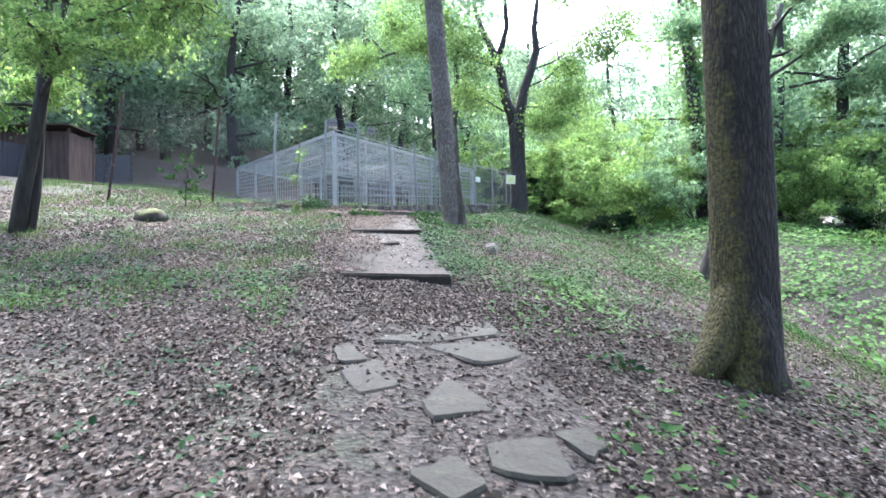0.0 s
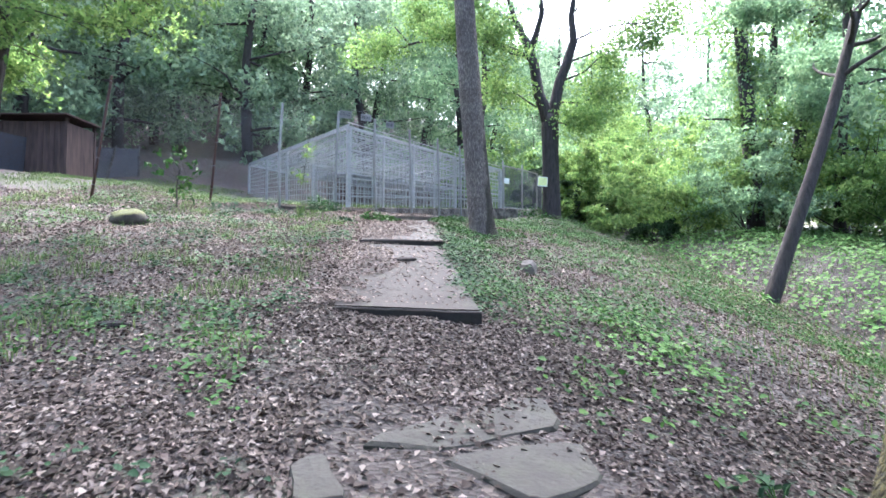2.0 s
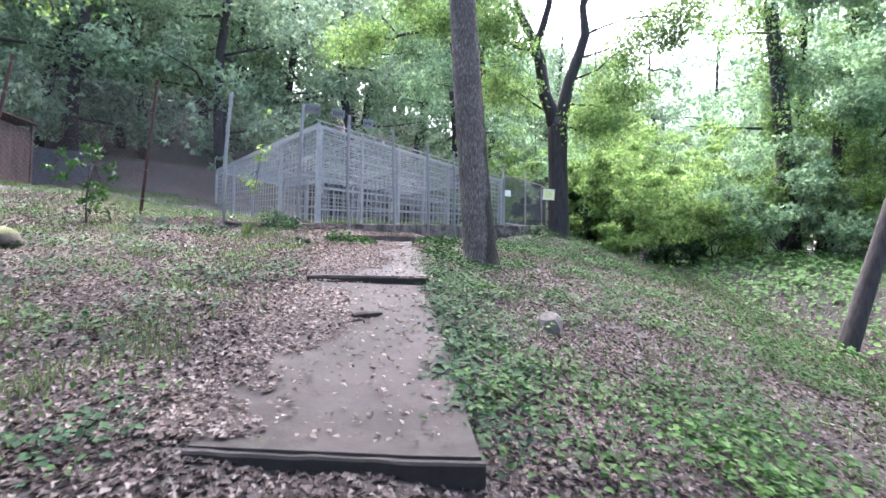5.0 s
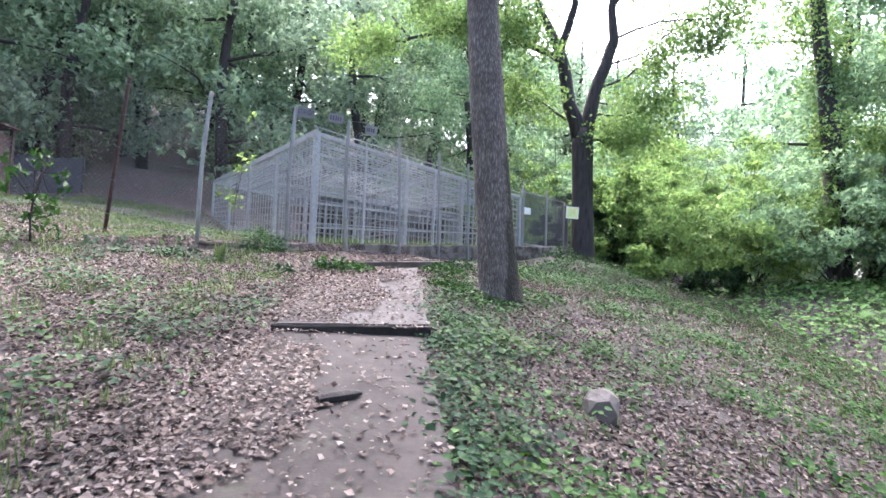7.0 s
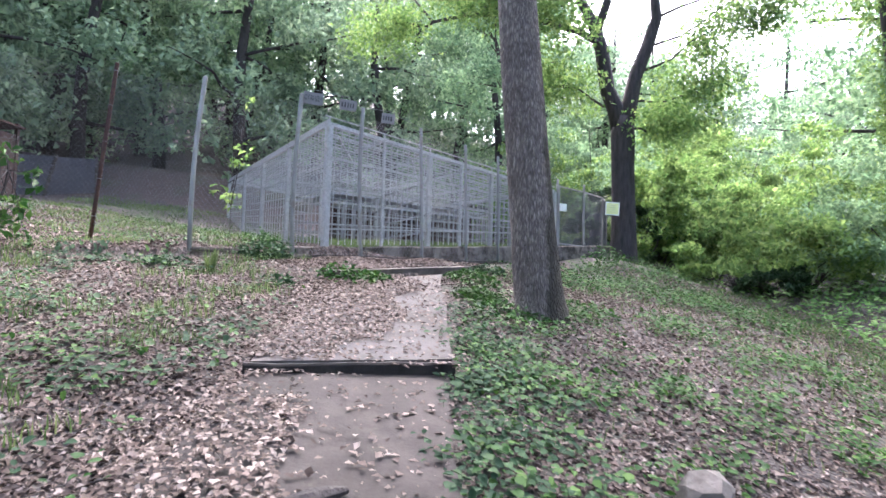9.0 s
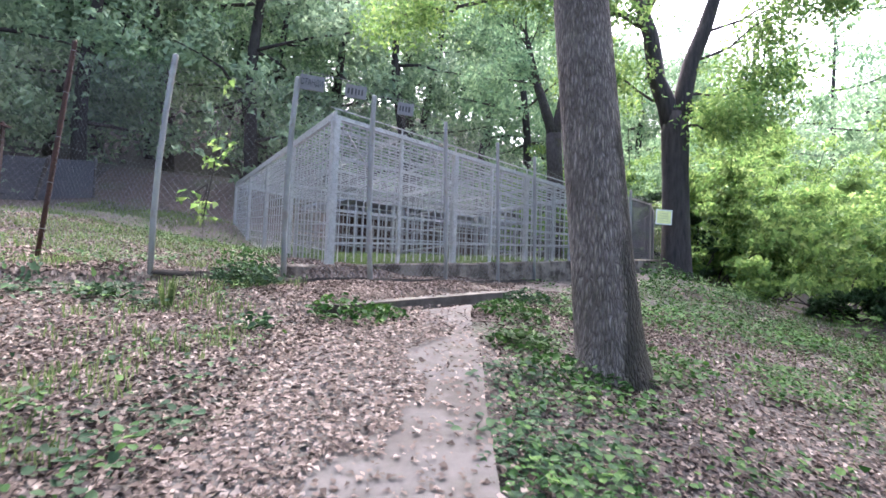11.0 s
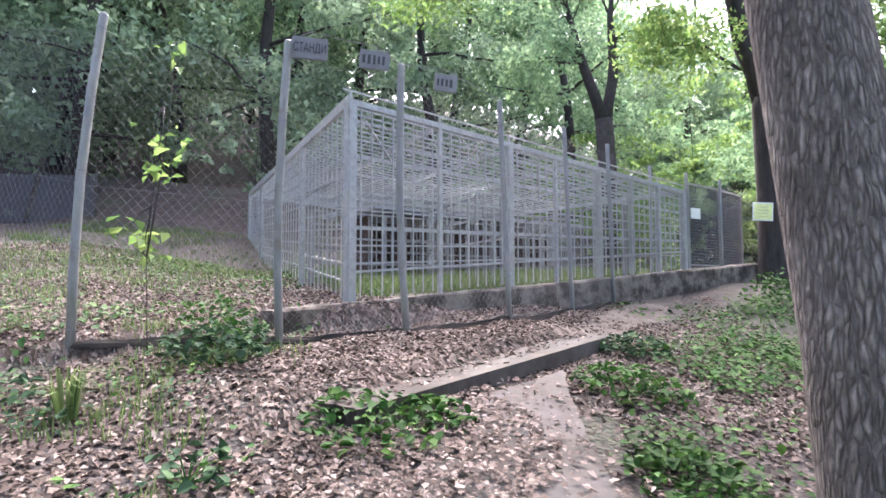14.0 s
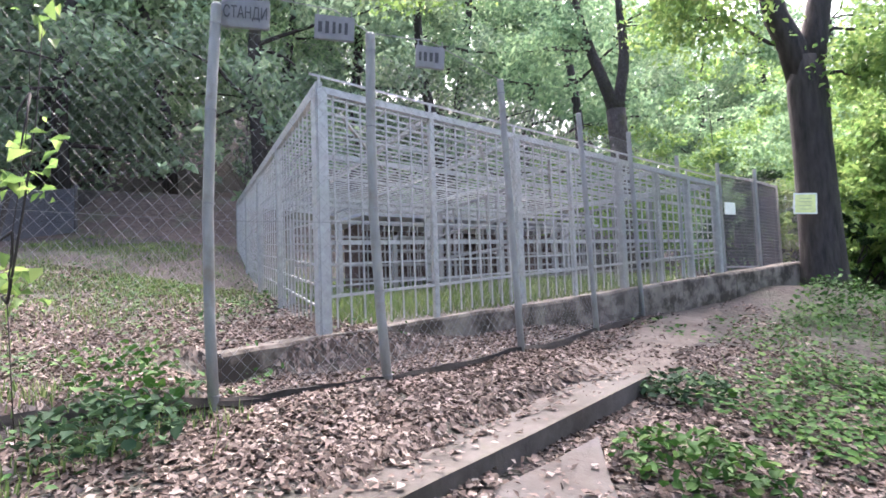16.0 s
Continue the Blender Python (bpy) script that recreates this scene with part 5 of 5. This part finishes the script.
def herbs(name, n, s0, s1, w0, w1, keep, size, tall, mat, label, per=9, seed=1, spread=0.11):
    s, w = strew(n, s0, s1, w0, w1, keep)
    r = np.random.default_rng(seed)
    s, w = np.repeat(s, per), np.repeat(w, per)
    s, w = s + r.normal(size=len(s)) * spread, w + r.normal(size=len(w)) * spread
    o = leaves(name, on_ground(s, w, 0.02 + tall * r.random(len(s))), size, mat, seed, None, 0.75, 0.85, 0.5, 0.6, True, True)
    return tagged(o, label, "plants", "", "stuff")


herbs("ground_ivy", 5200, 9, 27, 0.75, 8, lambda s, w: np.clip(0.04 + 0.5 * (wave(s, w, 0.9, 1) > 0.6) + 0.4 * (w < 1.4) * (s < 16), 0, 1) * (w > 0.62 * (s - 20.2) + 1.25), 0.046, 0.14, HERB, "low green ground ivy covering the bank beside the path", 19, 41)
herbs("ivy_carpet", 1500, 19.5, 28, 1.5, 6.5, lambda s, w: (0.1 + 0.65 * (wave(s, w, 1.2) > 0.52)) * (w > 0.62 * (s - 20.2) + 1.25), 0.05, 0.2, HERB, "green ivy and seedlings under the forked tree", 16, 42, 0.15)
herbs("nettle_patch", 420, 6.8, 10.6, 1.5, 3.6, lambda s, w: 0.75 * np.exp(-((s - 8.6) ** 2 / 1.4 + (w - 2.5) ** 2 / 0.4)) * (0.3 + 0.7 * wave(s, w, 2.0)), 0.055, 0.13, LUSH, "bright green patch of young plants in dead leaves", 14, 43)
herbs("left_herbs", 4200, 6, 22, -9, -1.0, lambda s, w: 0.7 * (wave(s, w, 1.1, 4) > 0.55) * np.clip((18.5 - s) / 4, 0.12, 1) + 0.03, 0.045, 0.12, HERB, "scattered green seedlings among dead leaves", 8, 44, 0.09)
herbs("slope_herbs", 2400, 2, 24, 1.2, 9, lambda s, w: 0.5 * (wave(s, w, 0.9, 7) > 0.6) + 0.04, 0.055, 0.1, HERB, "scattered green seedlings on the lower slope", 8, 45, 0.12)
herbs("meadow_herbs", 1500, 17, 29, -9, -3.2, lambda s, w: 0.6 * (wave(s, w, 0.9, 6) > 0.58) + 0.06, 0.05, 0.14, HERB, "green weeds on the grassy bank behind the fence", 8, 48, 0.13)
herbs("near_herbs", 160, 0.5, 6, -3.5, -0.6, lambda s, w: 0.4, 0.045, 0.08, IVY, "small dark seedlings in the leaf litter", 7, 46, 0.06)
herbs("slope_weeds", 2600, 9, 27, 7.5, 17, lambda s, w: np.clip((w - 7.5) / 3, 0, 1) * (0.3 + 0.6 * wave(s, w, 0.6, 2)), 0.11, 0.3, LUSH, "bright green weeds spreading along the foot of the slope", 9, 47, 0.2)


herbs("path_ivy", 340, 9.2, 16.2, 0.62, 1.5, lambda s, w: np.clip(1.25 - (w - 0.62) * 1.3, 0.1, 1) * (0.35 + 0.65 * (wave(s, w, 1.4, 8) > 0.4)), 0.047, 0.12, IVY, "dark ivy edging the concrete path", 17, 49, 0.1)
herbs("ivy_patch", 1500, 8, 17.5, -5.5, -1.1, lambda s, w: 0.55 * (wave(s, w, 1.3, 11) > 0.6) + 0.02, 0.05, 0.11, IVY, "dark ivy patches among dead leaves", 10, 50, 0.1)


def clump_plant(s, w, n, size, r, tall, mat, seed, label, up=0.0):
    g = np.random.default_rng(seed)
    a, q = g.uniform(0, 6.28, n), np.sqrt(g.random(n)) * r
    ps, pw = s + q * np.cos(a), w + q * np.sin(a)
    c = on_ground(ps, pw, up + tall * (0.25 + 0.75 * g.random(n)) * (1 - 0.5 * q / r))
    b = land(s, w, up)
    e = thing("plant", b, label, "plant")
    bm = bmesh.new()
    for i in range(0, n, max(1, n // 9)):
        p = Vector(c[i])
        tube(bm, [b, b.lerp(p, 0.6) + Vector((0, 0, 0.03)), p], [0.005, 0.004, 0.002], 5)
    o = part("stalk", bm, HERB, e)
    o.matrix_parent_inverse = Matrix.Translation(b).inverted()
    o = leaves("foliage", c, size, mat, seed, e, 0.55, 0.85, oval=True)
    o.matrix_parent_inverse = Matrix.Translation(b).inverted()


clump_plant(17.3, -0.75, 230, 0.058, 0.42, 0.28, HERB, 51, "leafy green plant growing at the kerb")
clump_plant(17.6, -0.42, 128, 0.058, 0.25, 0.2, HERB, 52, "leafy green plant growing at the kerb")
clump_plant(18.2, -2.1, 288, 0.058, 0.42, 0.4, IVY, 53, "dark leafy shrub at the foot of a fence post")
clump_plant(18.7, -2.3, 192, 0.058, 0.35, 0.45, HERB, 54, "leafy shrub at the foot of a fence post")
clump_plant(16.6, -1.5, 34, 0.075, 0.25, 0.22, IVY, 55, "broad leaved plant in the dead leaves")
clump_plant(17.3, -3.1, 44, 0.07, 0.3, 0.25, IVY, 56, "broad leaved plant in the dead leaves")
clump_plant(20.0, 1.25, 224, 0.058, 0.35, 0.22, IVY, 57, "dark ivy spilling over the end of the kerb")
clump_plant(18.6, 0.95, 288, 0.058, 0.45, 0.25, HERB, 58, "fresh green plants beside the path")
clump_plant(17.2, 0.95, 224, 0.058, 0.35, 0.2, HERB, 59, "fresh green plants beside the path")
clump_plant(24.0, 4.3, 288, 0.058, 0.6, 0.8, HERB, 60, "leafy shrub at the foot of the forked tree")
clump_plant(5.6, 2.1, 30, 0.07, 0.25, 0.2, IVY, 61, "small ivy shoots at a tree foot")
clump_plant(17.2, 2.3, 192, 0.058, 0.5, 0.2, HERB, 62, "green plants round the foot of the oak")
clump_plant(16.2, 1.3, 192, 0.058, 0.45, 0.2, HERB, 63, "green plants round the foot of the oak")


def sapling(s, w, tall, n, seed, mat, label, leaf=0.13, wide=0.35, stem=0.02):
    g = np.random.default_rng(seed)
    b = land(s, w)
    pts = bend(b, b + Vector((0.1, 0.05, tall)), 6, 0.06, seed)
    cen = [np.array(pts[int(2 + i % 5)]) + g.normal(size=3) * np.array([wide, wide, 0.15]) for i in range(n)]
    limbs = [(bend(pts[2 + i % 4], Vector(cen[i]), 3, 0.03, seed + i), [0.008, 0.006, 0.004, 0.002]) for i in range(n)]
    tree("sapling", (pts, [stem * (1 - 0.1 * i) for i in range(7)]), limbs, (cen, [0.17] * n, 9), leaf, mat, DARKBARK, seed, label, sides=6, category="sapling")


sapling(17.2, -5.4, 1.3, 18, 71, HERB, "young leafy sapling by the wire fence")
sapling(18.25, -2.68, 2.35, 8, 72, BRIGHT, "thin vine with large yellow green leaves climbing the fence", 0.1, 0.09, 0.0035)
sapling(33.2, -7.9, 3.4, 22, 73, HAZED, "small drooping tree in front of the wood", 0.3, 0.9)


def grass(name, n, s0, s1, w0, w1, keep, tall, label, seed, z=None):
    s, w = strew(n, s0, s1, w0, w1, keep)
    g = np.random.default_rng(seed)
    c = on_ground(s, w, 0) if z is None else z(s, w)
    m = len(c)
    a = g.uniform(0, 6.28, m)
    L = tall * g.uniform(0.5, 1.2, m)
    side = np.stack([np.cos(a), np.sin(a), 0 * a], 1) * 0.006
    lean = np.stack([np.sin(a), -np.cos(a), 0 * a], 1) * (L * g.uniform(0.1, 0.7, m))[:, None]
    up = np.stack([0 * a, 0 * a, L], 1)
    v = np.stack([c - side, c + side, c + 0.55 * up + 0.3 * lean + side * 0.7, c + up + lean, c + 0.55 * up + 0.3 * lean - side * 0.7], 1).reshape(-1, 3)
    k = np.arange(m) * 5
    f = np.stack([k, k + 1, k + 2, k + 4], 1)
    t = np.stack([k + 4, k + 2, k + 3], 1)
    o = mesh_object(name, v, f.tolist() + t.tolist(), GRASS)
    return tagged(o, label, "grass", "", "stuff")


grass("meadow_grass", 75000, 15, 32, -12, -3.0, lambda s, w: np.clip((0.25 + 0.75 * wave(s, w, 0.7, 2)) * np.clip((s - 17.5) / 3, 0.05, 1) * np.clip((-w - 3.0) / 1.5, 0, 1) * (0.15 + 0.85 * (wave(s, w, 0.8, 13) < 0.5)), 0, 1), 0.11, "sunny short grass on the bank by the fence", 81)
grass("bank_grass", 70000, 7, 27, 1.4, 17, lambda s, w: (w > 0.62 * (s - 20.2) + 1.25) * np.clip(0.12 + 0.07 * (w - 3), 0.06, 0.75) * (0.3 + 0.7 * wave(s, w, 0.8, 5)), 0.12, "thin grass on the lower slope", 82)
grass("left_tufts", 60000, 7, 19, -9, -1.2, lambda s, w: 0.6 * np.clip((wave(s, w, 1.8, 9) - 0.58) * 5, 0, 1), 0.11, "tufts of grass among dead leaves", 83)


def cage_z(s, w):
    x, y = xy(s, w)
    k = np.clip((y - 11.0) / 8.9, 0, 1)
    d = np.clip((-18.1 - x) / 11.5, 0, 1)
    return np.stack([x, y, 3.82 + 0.43 * k + 0.7 * d - 0.2 * k * d], 1)


def in_bed(s, w):
    x, y = xy(s, w)
    return ((x < -18.4 - 0.115 * (y - 11)) & (x > -28) & (y > 11.3 + (-18 - x) * 0.146) & (y < 17.8)).astype(float)


grass("cage_grass", 130000, 20, 34, -7, 6, lambda s, w: in_bed(s, w) * (0.4 + 0.6 * wave(s, w, 1.0, 3)), 0.2, "bright grass and weeds inside the cage", 84, cage_z)

# a tussock by the fence
bm = bmesh.new()
g = random.Random(9)
b = land(17.2, -2.55)
for i in range(70):
    a, L = g.uniform(0, 6.28), g.uniform(0.2, 0.38)
    d = Vector((math.cos(a), math.sin(a), 0))
    p0, p1, p2 = b + d * 0.05, b + d * 0.1 + Vector((0, 0, L * 0.8)), b + d * (0.12 + L * 0.55) + Vector((0, 0, L * 0.75))
    n = Vector((-d.y, d.x, 0)) * 0.005
    v = [bm.verts.new(p) for p in (p0 - n, p0 + n, p1 + n, p1 - n, p2)]
    bm.faces.new(v[:4])
    bm.faces.new((v[3], v[2], v[4]))
tagged(part("grass_tussock", bm, GRASS), "arching tussock of long green grass", "grass")


# ---- brown shed behind the left fence ----
def shed():
    b = land(26.5, -13.6)
    e = thing("shed", b, "small brown board shed behind the fence", "shed")
    inv = Matrix.Translation(b).inverted()
    m = Matrix.Translation(b) @ Matrix.Rotation(radians(50), 4, "Z")

    def put(name, bm, mat):
        for v in bm.verts:
            v.co = m @ v.co
        o = part(name, bm, mat, e)
        o.matrix_parent_inverse = inv

    for i in range(12):
        bm = bmesh.new()
        beam(bm, (-1.3 + i * 0.215, -0.8, -0.3), (-1.3 + i * 0.215, -0.8, 1.9), 0.2, 0.03, Vector((0, 1, 0)))
        put("board", bm, PLANK)
    for x in (-1.4, 1.2):
        bm = bmesh.new()
        beam(bm, (x, -0.85, -0.3), (x, -0.85, 2.0), 0.1, 0.1)
        put("corner_post", bm, PLANK)
        bm = bmesh.new()
        beam(bm, (x, 0.9, -0.3), (x, 0.9, 2.2), 0.1, 0.1)
        put("corner_post", bm, PLANK)
        bm = bmesh.new()
        beam(bm, (x, -0.8, 0.9), (x, 0.9, 0.9), 0.03, 1.9)
        put("side_wall", bm, PLANK)
    bm = bmesh.new()
    beam(bm, (-1.6, -0.1, 2.08), (1.4, -0.1, 2.08), 2.2, 0.05)
    put("roof", bm, RUST)


shed()
